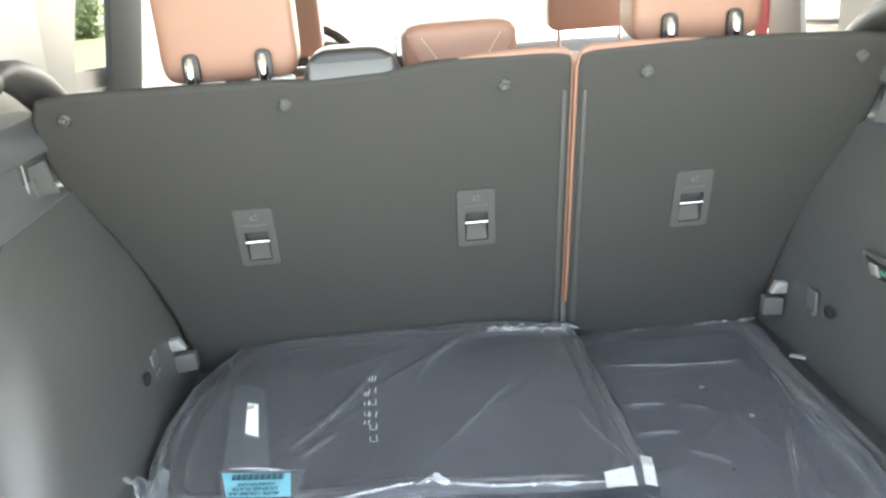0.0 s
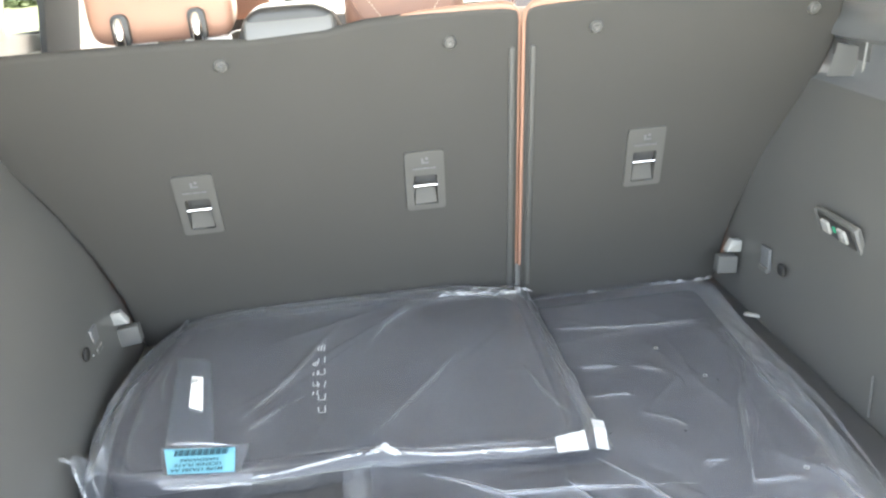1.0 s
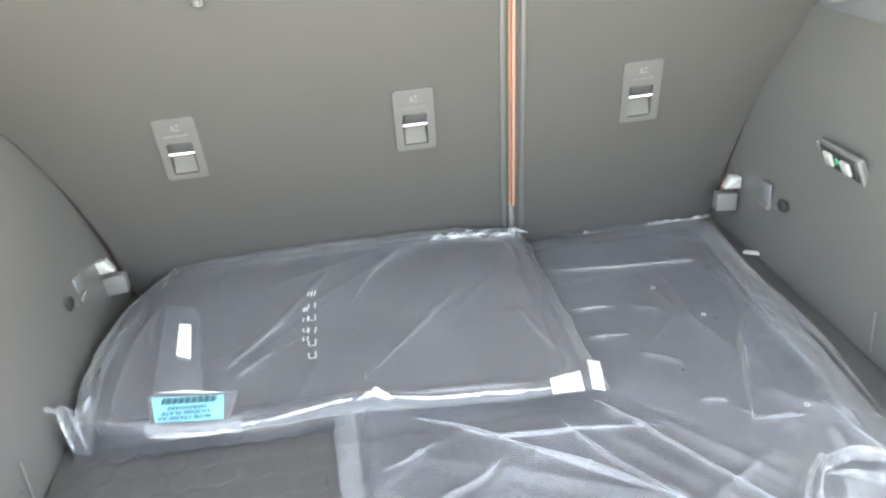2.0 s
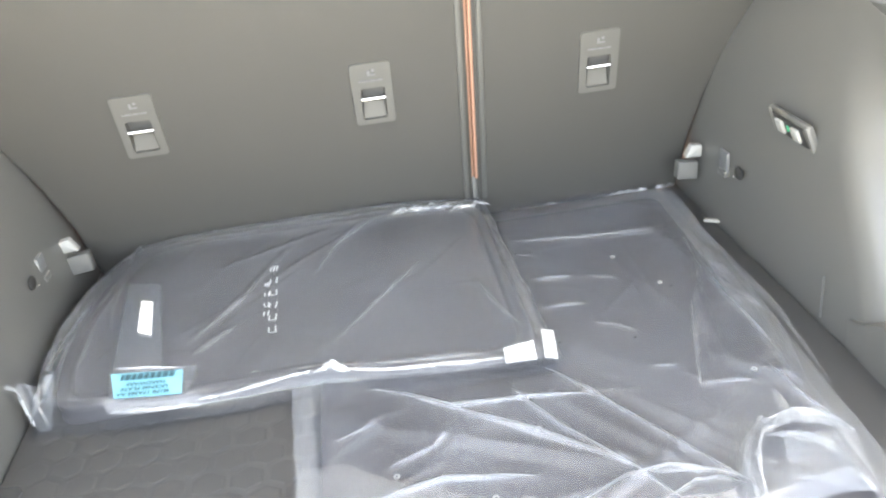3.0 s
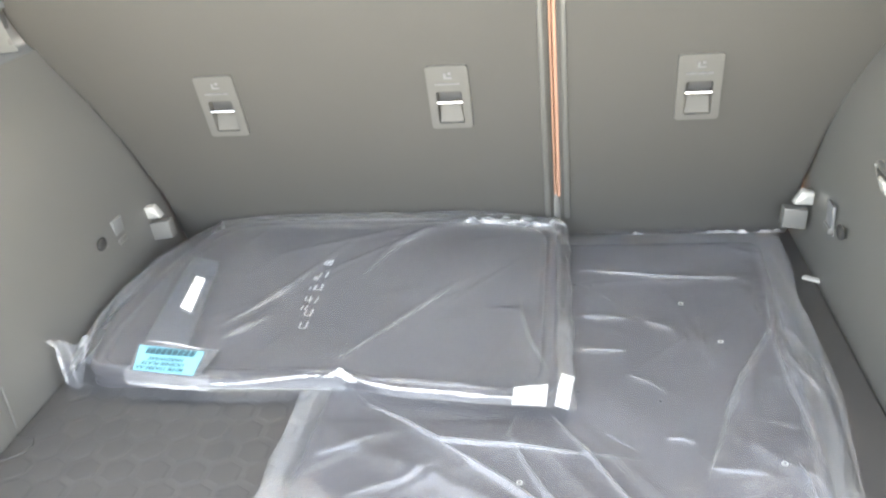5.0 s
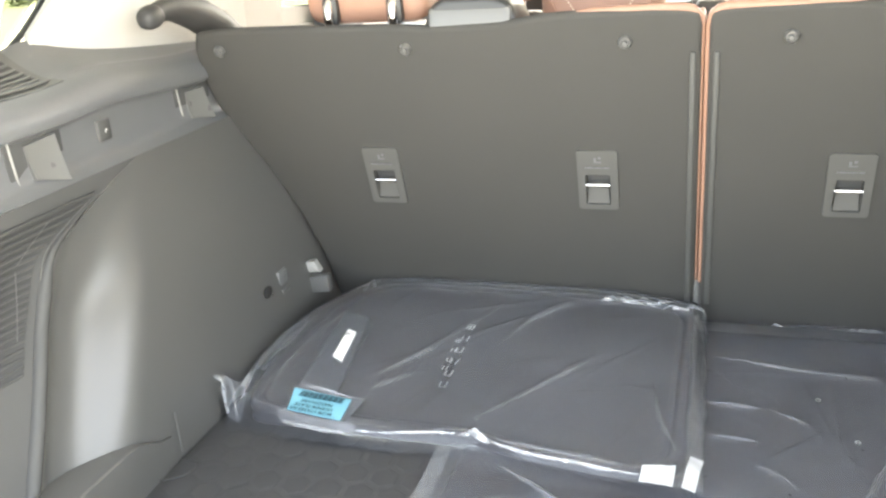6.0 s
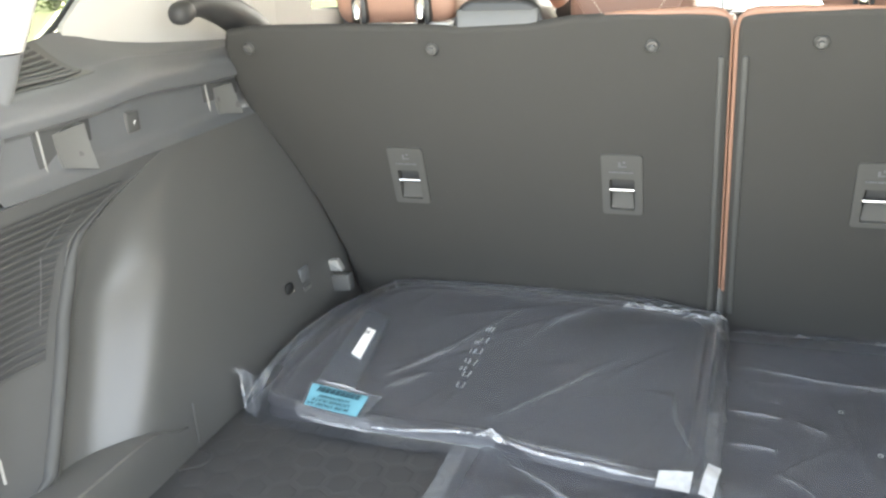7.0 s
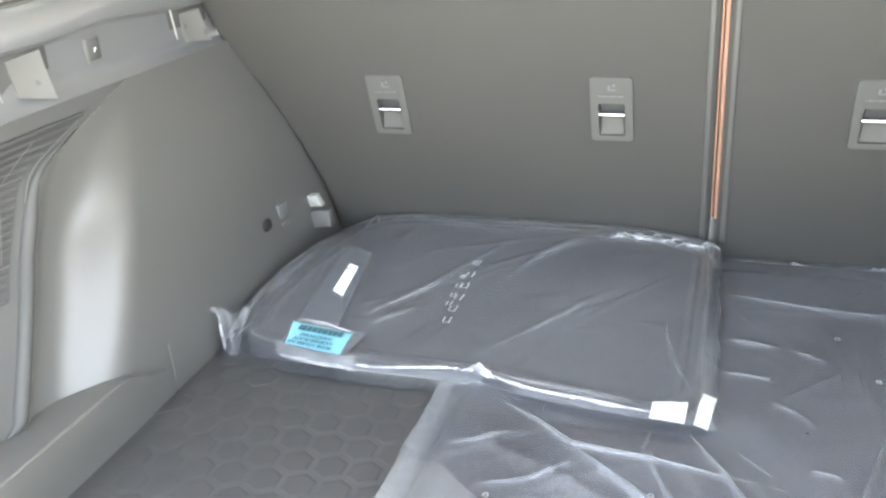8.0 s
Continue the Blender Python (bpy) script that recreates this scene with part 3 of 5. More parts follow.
    # bag hooks in their pockets: a thin bright bar and a curved plate that turns out of the wall
    hooks = (((1.048, 1.150, 0.386, 0.466), ((1.055, 0.462), (1.058, 0.416), (1.063, 0.390)), ((1.080, 0.450), (1.128, 0.456), (1.130, 0.394), (1.084, 0.406))),
             ((1.408, 1.512, 0.386, 0.460), ((1.417, 0.456), (1.422, 0.417), (1.428, 0.388)), ((1.440, 0.446), (1.480, 0.448), (1.488, 0.396), (1.440, 0.404))))
    for (y0, y1, z0, z1), bar, corners in hooks:
        if not full and y0 < 1.2:
            continue
        # flush box, not a hollow: its darker plastic paints the pocket's shade
        pocket = part("hook_pocket", box(0.005, y1 - y0, z1 - z0, 0.0022, (s * 0.6515, (y0 + y1) / 2, (z0 + z1) / 2)), PANEL, side, "flush darker panel standing for the shaded recess of a bag hook")
        (ay, az), (by, bz), (cy, cz), (dy, dz) = corners
        def face(u, v):
            y = (ay + (by - ay) * u) * (1 - v) + (dy + (cy - dy) * u) * v
            z = (az + (bz - az) * u) * (1 - v) + (dz + (cz - dz) * u) * v
            return (s * (0.6485 - 0.010 * u ** 1.6 - 0.003 * v * u - 0.007 * v * v), y, z)
        bm = bmesh.new()
        n = 10
        grid = [[bm.verts.new(face(i / n, j / n)) for j in range(n + 1)] for i in range(n + 1)]
        for i in range(n):
            for j in range(n):
                bm.faces.new((grid[i][j], grid[i + 1][j], grid[i + 1][j + 1], grid[i][j + 1]))
        rim = [grid[i][0] for i in range(n)] + [grid[n][j] for j in range(n)] + [grid[i][n] for i in range(n, 0, -1)] + [grid[0][j] for j in range(n, 0, -1)]
        foot = [bm.verts.new((s * 0.6500, v.co.y, v.co.z)) for v in rim]
        for k in range(len(rim)):
            bm.faces.new((rim[k], rim[(k + 1) % len(rim)], foot[(k + 1) % len(rim)], foot[k]))
        part("hook_plate", bm, HOOK_GREY, pocket, "satin grey curved hook plate")
        part("hook_bar", tube([(s * 0.6475, y, z) for y, z in bar[:2]], 0.0016, 8), PLASTIC_PALE, pocket, "thin bright bar")
        part("hook_bar", tube([(s * 0.6478, y, z) for y, z in bar[1:]], 0.0010, 8), PLASTIC_PALE, pocket, "thin bright bar")
    if full:
        sw = part("switch", box(0.006, 0.030, 0.032, 0.0028, (s * 0.6495, 1.233, 0.4345)), PLASTIC_GREY, side, "grey rimmed release switch")
        part("rocker", box(0.006, 0.026, 0.028, 0.0028, (s * 0.6482, 1.233, 0.4345)), PANEL, sw)
        mark = join(box(0.0008, 0.0010, 0.0040, 0.0, (s * 0.6450, 1.2320, 0.4330)), box(0.0008, 0.0028, 0.0024, 0.0, (s * 0.6450, 1.2340, 0.4355)))
        part("symbol", mark, WHITE, sw, "small white symbol")
    return side


side_trim(-1, True)
side_trim(1, False)


# ---- rear seat backs ----
LEANING = math.degrees(math.atan(0.30))
SEAT = pose(0, 1.6396, 0, LEANING, 0, 0)     # local: x across, z up the back, -y towards the load space
UP = 1 / math.cos(radians(LEANING))


def up(points):
    return [(x, z * UP) for x, z in points]


def fastener(parent, x, z):
    at = Matrix.Translation((x, -0.001, z * UP))
    f = part("fastener", turned([(0.0100, 0.0), (0.0096, -0.003), (0.0078, -0.0058), (0.0066, -0.0062), (0.0062, -0.0048), (0.0042, -0.0044)], 20), PLASTIC, parent, "grey plastic push fastener", at)
    part("pin", turned([(0.0038, -0.003), (0.0036, -0.0066), (0.0026, -0.0074)], 14), PLASTIC_MID, f)
    for k in range(4):
        a = radians(45 + 90 * k)
        part("rib", box(0.0014, 0.0036, 0.0034, 0.0004, (0, 0, 0), 1, Matrix.Translation((0.0062 * math.cos(a), -0.0046, 0.0062 * math.sin(a))) @ Matrix.Rotation(-a + math.pi / 2, 4, 'Y')), PLASTIC, f)
    return f


def anchor(parent, cx):
    """A child-seat tether anchor: a raised plate with a recess and a bright bar across it."""
    z0, z1, w = 0.2275, 0.3325, 0.0315
    at = Matrix.Translation((cx, 0, 0))
    outer = up(rect(-w, z0, w, z1, 0.006))
    plate_bm = bmesh.new()
    hole = up(rect(-0.0195, z0 + 0.0085, 0.0195, z0 + 0.063, 0.004))
    o1 = [plate_bm.verts.new((x, -0.0035, z)) for x, z in outer]
    o0 = [plate_bm.verts.new((x * 1.02, 0.0005, z)) for x, z in outer]
    h1 = [plate_bm.verts.new((x, -0.0035, z)) for x, z in hole]
    h0 = [plate_bm.verts.new((x * 0.94, 0.0092, z)) for x, z in hole]
    k = len(o1)
    for a, b in ((o0, o1), (o1, h1), (h1, h0)):
        for j in range(k):
            plate_bm.faces.new((a[j], a[(j + 1) % k], b[(j + 1) % k], b[j]))
    plate_bm.faces.new(h0)
    p = part("tether_anchor", plate_bm, ANCHOR_GREY, parent, "grey plastic child seat anchor plate", at)
    zc = z0 + 0.044
    part("anchor_bar", tube([(-0.0190, -0.0022, zc * UP), (0.0190, -0.0022, zc * UP)], 0.0026, 12), CHROME, p, "bright chromed anchor bar")
    part("recess_floor", sheet(lambda u, v: ((-0.0180 + 0.036 * u) * (1 - 0.16 * v), -0.0015 + 0.0090 * v, (z0 + 0.0105 + 0.0270 * v) * UP), spread(0, 1, 4), spread(0, 1, 4), 0.001), ANCHOR_GREY, p, "sloping floor of the recess")
    # charcoal instead of the anchor's grey: shade of the deep recess as colour
    part("recess_lip", box(0.031, 0.002, 0.0016, 0.0005, (0, 0.0072, (z0 + 0.0385) * UP)), PLASTIC_DARK, p)
    part("recess_top", box(0.034, 0.003, 0.0150, 0.001, (0.0015, 0.0042, (z0 + 0.0545) * UP)), PLASTIC_DARK, p)
    # moulded pictogram and a worn line of lettering too small to read
    mark = join(*[box(0.0022 + 0.001 * (i % 3), 0.0010, 0.0026, 0.0, (-0.018 + i * 0.0042, -0.0038, (z1 - 0.029) * UP)) for i in range(9)])
    part("lettering_bars", mark, PLASTIC_SOFT, p)
    sym = join(box(0.0035, 0.001, 0.009, 0.0, (-0.003, -0.0038, (z1 - 0.016) * UP), 1), box(0.010, 0.001, 0.0025, 0.0, (0.002, -0.0038, (z1 - 0.019) * UP), 1), box(0.004, 0.001, 0.004, 0.0, (0.004, -0.0038, (z1 - 0.012) * UP), 1))
    part("pictogram", sym, PLASTIC_SOFT, p)
    return p


def seat_back(name_label, x_seam, sign, anchors, fasteners):
    """One folding rear seat back, seen from behind. sign: the side on which it meets the car's side."""
    seat = thing("rear_seat_back", name_label, "seat back", SEAT)
    e = sign
    inner = x_seam
    # outline of the hard back panel in (x, z)
    pts = [(inner, 0.001), (inner, 0.5405), (inner + e * 0.02, 0.546)]
    if e < 0:
        pts += [(0.02, 0.546), (-0.07, 0.5425), (-0.13, 0.533), (-0.24, 0.530), (-0.30, 0.534), (-0.45, 0.5365), (-0.59, 0.5365)]
    else:
        pts += [(0.30, 0.547), (0.40, 0.545), (0.50, 0.541), (0.59, 0.537)]
    w = 0.014 if e > 0 else 0.0
    pts += [(e * 0.640, 0.531), (e * 0.651, 0.505), (e * 0.650, 0.44), (e * 0.640, 0.40), (e * 0.588 + w * 0.3, 0.30), (e * 0.547 + w * 0.7, 0.20), (e * 0.523 + w, 0.11), (e * 0.516 + w, 0.03), (e * 0.512 + w, 0.001)]
    rad = [0.006] * len(pts)
    rad[1] = rad[2] = 0.016
    out = up(rounded(pts, rad, 4))
    panel = plate(out, 0.0, 0.020, 0.009, 4)
    for cx in anchors:
        # an opening for the anchor's recess
        x0, x1, za, zb = cx - 0.0195, cx + 0.0195, 0.236 * UP, 0.2905 * UP
        for co, no in (((x0, 0, 0), (1, 0, 0)), ((x1, 0, 0), (1, 0, 0)), ((0, 0, za), (0, 0, 1)), ((0, 0, zb), (0, 0, 1))):
            bmesh.ops.bisect_plane(panel, geom=panel.verts[:] + panel.edges[:] + panel.faces[:], plane_co=co, plane_no=no)
        inside = [f for f in panel.faces if abs(f.calc_center_median().y) < 1e-4 and x0 < f.calc_center_median().x < x1 and za < f.calc_center_median().z < zb]
        bmesh.ops.delete(panel, geom=inside, context='FACES')
    for f in panel.faces:
        f.select_set(abs(f.normal.y) > 0.999)
    part("back_panel", panel, CARPET, seat, "charcoal carpeted hard back panel")
    # stuffed leather body in front of it
    body = [(x * 0.935 if abs(x - inner) > 0.05 else x, max(0.0, z - 0.052)) for x, z in pts]
    body[0] = (inner - e * 0.0015, 0.0)
    body[1] = (inner - e * 0.0030, 0.50)
    part("upholstery", plate(up(rounded(body, rad, 4)), 0.010, 0.135, 0.016, 4), LEATHER, seat, "tan leather upholstery")
    # leather piping that shows along the split and the top corner
    far = -0.02 if e < 0 else 0.36
    pipe = [(inner - e * 0.0012, 0.008, z * UP) for z in spread(0.085, 0.520, 14)] + [(inner + e * 0.003, 0.008, 0.534 * UP), (inner + e * 0.012, 0.008, 0.5425 * UP), (inner + e * 0.024, 0.008, 0.5455 * UP)]
    pipe += [(inner + (far - inner) * k, 0.010, (0.5455 - 0.003 * k * k) * UP) for k in (0.35, 0.6, 0.85, 1.0)]
    part("piping", tube(pipe, [0.0017 if e < 0 else 0.0036] * 15 + [0.005, 0.006, 0.0065] + [0.0065, 0.006, 0.005, 0.003], 10), LEATHER, seat, "tan leather piping")
    # raised edge strip beside the split
    xs = inner + e * 0.0115
    part("edge_strip", plate(up(rect(xs - 0.0042, 0.045, xs + 0.0042, 0.487, 0.0035)), -0.0035, 0.002, 0.0022), STRIP, seat, "grey plastic edge strip beside the split")
    for x in anchors:
        anchor(seat, x)
    for x, z in fasteners:
        fastener(seat, x, z)
    return seat


left_seat = seat_back("wide rear seat back in charcoal carpet with tan leather edges", 0.1505, -1, (-0.3605, -0.0005), ((-0.601, 0.504), (-0.281, 0.5005), (0.047, 0.503)))
right_seat = seat_back("narrow rear seat back in charcoal carpet with tan leather edges", 0.1595, 1, (0.3622,), ((0.2645, 0.506), (0.600, 0.503)))
# webbing loop at the foot of the split
part("split_hinge", join(tube([(0.155, 0.012, 0.090), (0.155, 0.004, 0.070), (0.1545, 0.000, 0.02)], 0.0075, 10, False, 0.5)), PLASTIC_MID, left_seat, "grey hinge cover at the foot of the split", smooth=True)

# centre belt guide on top of the wide seat back
guide = part("belt_guide", plate(rounded([(-0.080, 0), (0.078, 0), (0.060, 0.042), (0.038, 0.052), (-0.044, 0.053), (-0.064, 0.040)], 0.012), -0.012, 0.075, 0.010, 3), PLASTIC_BLACK, left_seat, "black belt guide cover on top of the seat back", SEAT.inverted() @ pose(-0.177, 1.505, 0.520))
part("guide_face", box(0.126, 0.006, 0.034, 0.005, (-0.002, -0.0125, 0.021), 3, Matrix.Rotation(radians(-14), 4, 'X')), PLASTIC_GREY, guide, "satin grey sloping face")


def headrest(x, y, z, w, h, d, post_x, label, loops=True, cover=LEATHER, post_r=0.0062, drop=0.07):
    """A headrest on two chromed posts; loops: the posts end in dark slots low on its back."""
    t = thing("headrest", label, "headrest", pose(x, y, z), group="rear headrests" if loops else "")
    part("pad", cushion(w, d, h, 9.0, 56, 26), cover, t, "smooth tan leather pad", Matrix.Translation((0, 0, h / 2)) @ Matrix.Rotation(radians(6), 4, 'X'))
    # welt round the back of the pad
    ring = [((w / 2 - 0.003) * math.copysign(abs(math.cos(a)) ** 0.25, math.cos(a)), -d * 0.30, h / 2 + (h / 2 - 0.003) * math.copysign(abs(math.sin(a)) ** 0.25, math.sin(a))) for a in [2 * math.pi * k / 48 for k in range(48)]]
    part("welt", tube(ring, 0.0028, 6, True), LEATHER, t)
    for px in post_x:
        part("post", tube([(px, -0.004, -drop), (px, -0.004, -0.005), (px, -0.002, 0.04)], post_r, 14), CHROME, t, "bright chromed post")
        if loops:
            slot = part("post_slot", plate(rect(-0.0125, -0.004, 0.0125, 0.043, 0.012, 5), -d / 2 - 0.003, -d / 2 + 0.012, 0.002), PLASTIC_BLACK, t, "black post slot", Matrix.Translation((px, 0, 0.0)))
            part("post_end", tube([(-0.001, -d / 2 - 0.004, -0.012), (-0.001, -d / 2 - 0.0075, 0.010), (-0.001, -d / 2 - 0.006, 0.026), (-0.001, -d / 2 + 0.004, 0.036)], [0.0062, 0.0075, 0.0075, 0.0062], 12), CHROME, slot, "bright chromed post end")
            part("post_bezel", box(0.066, 0.034, 0.012, 0.004, (px + 0.008, -0.02, -0.0080), 2), BRIGHT_METAL, t, "bright post bezel")
    return t


headrest(-0.362, 1.577, 0.5355, 0.206, 0.20, 0.092, (-0.056, 0.052), "tall tan leather rear headrest on chromed posts")
headrest(0.362, 1.577, 0.541, 0.206, 0.20, 0.092, (-0.048, 0.055), "tall tan leather rear headrest on chromed posts")

# low centre headrest
centre = thing("headrest", "low tan leather centre headrest with cream stitching", "headrest", pose(-0.003, 1.655, 0.500), group="rear headrests")
part("pad", cushion(0.190, 0.10, 0.092, 5.0), LEATHER, centre, "", Matrix.Translation((0, 0, 0.046)))
for sx in (-1, 1):
    line = part("stitch_line", join(*[tube([(sx * (0.030 + 0.0035 * i), -0.0505, 0.020 + 0.0052 * i), (sx * (0.0322 + 0.0035 * i), -0.0502, 0.0233 + 0.0052 * i)], 0.0008, 5) for i in range(10)]), STITCH, centre, "cream stitched seam")
    part("seam_fold", tube([(sx * 0.056, -0.0495, 0.012), (sx * 0.066, -0.049, 0.030), (sx * 0.080, -0.046, 0.055), (sx * 0.086, -0.040, 0.075)], 0.0022, 6), LEATHER, centre)

# belt arms at the outer corners of the seat
for sg in (-1, 1):
    arm = thing("belt_arm", "curved black plastic belt guide arm beside the seat back", "belt guide", pose(sg * 0.662, 1.49, 0.52), group="belt arms")
    prof = [(1.660, 0.475, 0.030), (1.625, 0.505, 0.031), (1.580, 0.535, 0.031), (1.535, 0.557, 0.029), (1.495, 0.570, 0.0255), (1.460, 0.577, 0.0210), (1.432, 0.5755, 0.0180), (1.408, 0.571, 0.0165)]
    part("arm", tube([(0, y - 1.49, z - 0.52) for y, z, r in prof], [r for y, z, r in prof], 16, False, 0.85), PLASTIC_DARK, arm)
    part("end_knob", cushion(0.036, 0.048, 0.035, 2.4, 24, 14), PLASTIC_DARK, arm, "", Matrix.Translation((0, -0.084, 0.0495)) @ Matrix.Rotation(radians(14), 4, 'X'))

# ---- front of the cabin ----
for sg, xx in ((-1, -0.385), (1, 0.405)):
    seat = thing("front_seat", "tan leather front seat seen from behind", "seat", pose(xx, 2.42, -0.2), group="front seats")
    part("backrest", cushion(0.50, 0.16, 0.80, 5.0), LEATHER, seat, "", Matrix.Translation((0, 0, 0.24)) @ Matrix.Rotation(radians(14), 4, 'X'))
    head = headrest(xx + (0.0 if sg > 0 else 0.005), 2.46, 0.490 if sg > 0 else 0.475, 0.215, 0.20, 0.10, (-0.075, 0.085) if sg > 0 else (-0.07, 0.07), "tan leather front headrest on slim chromed posts", False, LEATHER, 0.006, 0.10)
dash = thing("dashboard", "dark grey dashboard below the windscreen", "dashboard", pose(0, 3.08, 0.170))
part("dash_body", box(1.46, 0.50, 0.52, 0.02, (0, 0, 0), 3), PLASTIC_SOFT, dash)
part("console", cushion(0.100, 0.08, 0.24, 5.0), PLASTIC_DARK, dash, "dark console beside the screen", Matrix.Translation((0.140, -0.26, 0.135)))
part("console_edge", tube([(0.192, -0.27, 0.02), (0.195, -0.275, 0.16), (0.188, -0.28, 0.235), (0.165, -0.28, 0.262)], 0.007, 10), CREAM, dash, "pale rounded console edge")
part("instrument_hood", cushion(0.34, 0.22, 0.14, 4.0), PLASTIC_BLACK, dash, "black instrument hood", Matrix.Translation((-0.36, -0.16, 0.245)))
scr = thing("touch_screen", "black framed touch screen standing on the dashboard", "screen", pose(0.0, 2.79, 0.446))
part("frame", box(0.176, 0.014, 0.118, 0.006), PLASTIC_BLACK, scr)
part("display", box(0.166, 0.002, 0.080, 0.0006, (0, -0.0075, 0.015)), SCREEN, scr, "pale lit map display")
part("status_bar", box(0.166, 0.002, 0.024, 0.0006, (0, -0.0075, -0.040)), PLASTIC_DARK, scr, "dark bar below the map")
for i in range(4):
    part("button", box(0.011, 0.001, 0.004, 0.0, (-0.060 + 0.040 * i, -0.0091, -0.034)), WHITE, scr, "small pale screen symbol")
    part("button", box(0.007, 0.001, 0.003, 0.0, (-0.058 + 0.040 * i, -0.0091, -0.043)), WHITE, scr, "small pale screen symbol")
wheel = thing("steering_wheel", "dark leather steering wheel", "steering wheel", pose(-0.36, 2.72, 0.36, -22))
part("rim", tube([(0.18 * math.cos(a), 0, 0.18 * math.sin(a)) for a in [2 * math.pi * k / 40 for k in range(40)]], 0.015, 10, True), PLASTIC_BLACK, wheel)
part("hub", cushion(0.16, 0.06, 0.12, 3.0), PLASTIC_BLACK, wheel)
for a in (0, 180, 270):
    part("spoke", box(0.12, 0.022, 0.035, 0.008, (0, 0, 0), 2, Matrix.Rotation(radians(-a), 4, 'Y') @ Matrix.Translation((0.11, 0, 0))), PLASTIC_BLACK, wheel)
belt = tagged(part("seat_belt", sheet(lambda u, v: (0.700 + 0.003 * math.sin(u * 9), 2.052 + 0.056 * v + 0.012 * (1 - u) * v, 0.42 + 0.52 * u), spread(0, 1, 20), spread(0, 1, 4), 0.0014), RED), "red seat belt webbing hanging by the pillar", "seat belt")


# ---- tie-downs and fittings low on the sides ----
def tie_down(sg):
    t = thing("tie_down", "grey plastic tie-down bracket at the foot of the seat back", "tie-down", pose(sg * 0.523 + (0.004 if sg > 0 else 0), 1.557, 0.08), group="tie-downs")
    s = sg
    part("upper_tab", plate(rounded([(s * -0.018, 0.012), (s * 0.010, 0.010), (s * 0.012, 0.030), (s * -0.006, 0.033)], 0.002, 2), -0.004, 0.012, 0.0015), PLASTIC_PALE, t, "pale plastic tab")
    part("lower_tab", plate(rounded([(s * -0.033, -0.024), (s * 0.002, -0.028), (s * 0.004, 0.003), (s * -0.031, 0.007)], 0.002, 2), -0.008, 0.012, 0.0015), PLASTIC_GREY, t, "grey plastic tab")
    part("dish", box(0.005, 0.030, 0.036, 0.002, (s * 0.0108, -0.092, 0.034)), PLASTIC_SOFT, t, "grey moulded recess plate")
    part("dish_lip", box(0.010, 0.028, 0.010, 0.002, (s * 0.0100, -0.092, 0.015)), PLASTIC_GREY, t, "grey sloping lower lip")
    part("stud", cushion(0.008, 0.024, 0.020, 2.3, 18, 12), LINING_DARK, t, "black round stud", Matrix.Translation((s * 0.007, -0.152, 0.036)))
    part("stud_pin", cushion(0.003, 0.0055, 0.0024, 2.0, 12, 8), CHROME, t, "tiny bright pin", Matrix.Translation((s * -0.003, -0.155, 0.034)))
    return t


tie_down(-1)
tie_down(1)

socket = thing("power_socket", "dark power socket plate with two pale square covers", "socket", pose(0.5535, 1.288, 0.2235) @ pose(0, 0, 0, 0, -21, 0))
part("bezel", box(0.009, 0.108, 0.042, 0.004, (0, 0, 0), 3), PLASTIC, socket, "grey bezel")
part("face", box(0.004, 0.088, 0.032, 0.002, (-0.0046, 0, 0), 2), PLASTIC_BLACK, socket, "black face")
for yy in (0.0505, -0.0505):
    part("end_cap", box(0.011, 0.007, 0.040, 0.0025, (-0.001, yy, 0), 2), PLASTIC_MID, socket, "pale end of the bezel")
for yy in (0.023, -0.020):
    part("cover", box(0.008, 0.020, 0.020, 0.002, (-0.0068, yy, 0.0), 2), PLASTIC_PALE, socket, "pale square cover")
part("pilot_lamp", box(0.003, 0.006, 0.010, 0.001, (-0.0072, 0.002, 0.002), 1), material("green_lens", (0.03, 0.30, 0.16), 0.3), socket, "small green lens")
tagged(part("floor_clip", box(0.030, 0.010, 0.005, 0.002, (0, 0, 0), 2), PLASTIC_PALE, m=pose(0.528, 1.478, 0.0045, 0, 0, -35)), "pale plastic clip on the load floor", "clip")
latch = thing("latch_loop", "small bent steel loop at the tailgate opening", "latch", pose(-0.568, 0.818, 0.135))
part("loop", tube([(0, 0.009, -0.02), (0, 0.009, 0.010), (0, 0.006, 0.014), (0, -0.006, 0.014), (0, -0.009, 0.010), (0, -0.009, -0.02)], 0.0018, 8), PLASTIC_PALE, latch)


# ---- what lies on the load floor ----
def ridge(x, y, x0, y0, x1, y1, w):
    """Closeness to a crease line, tapering to its ends."""
    dx, dy = x1 - x0, y1 - y0
    L = dx * dx + dy * dy
    t = ((x - x0) * dx + (y - y0) * dy) / L
    tc = min(1, max(0, t))
    d = math.hypot(x - x0 - tc * dx, y - y0 - tc * dy)
    return math.exp(-(d / w) ** 2) * (0.35 + 0.65 * math.sin(math.pi * min(0.95, max(0.05, t))))


def crease(x, y, path, w, h):
    """Height of a long fold along a path: steep on one side, lying down softly on the other, running out at its ends."""
    best, side, at = 9.0, 1.0, 0.0
    n = len(path) - 1
    for i in range(n):
        (x0, y0), (x1, y1) = path[i], path[i + 1]
        dx, dy = x1 - x0, y1 - y0
        t = min(1.0, max(0.0, ((x - x0) * dx + (y - y0) * dy) / (dx * dx + dy * dy)))
        d = math.hypot(x - x0 - t * dx, y - y0 - t * dy)
        if d < best:
            best, at, side = d, (i + t) / n, (x - x0) * dy - (y - y0) * dx
    if best > 6 * w:
        return 0.0
    r = best / (0.7 * w if side > 0 else 2.2 * w)
    return h * math.exp(-r * r) * (1 - (2 * at - 1) ** 4)


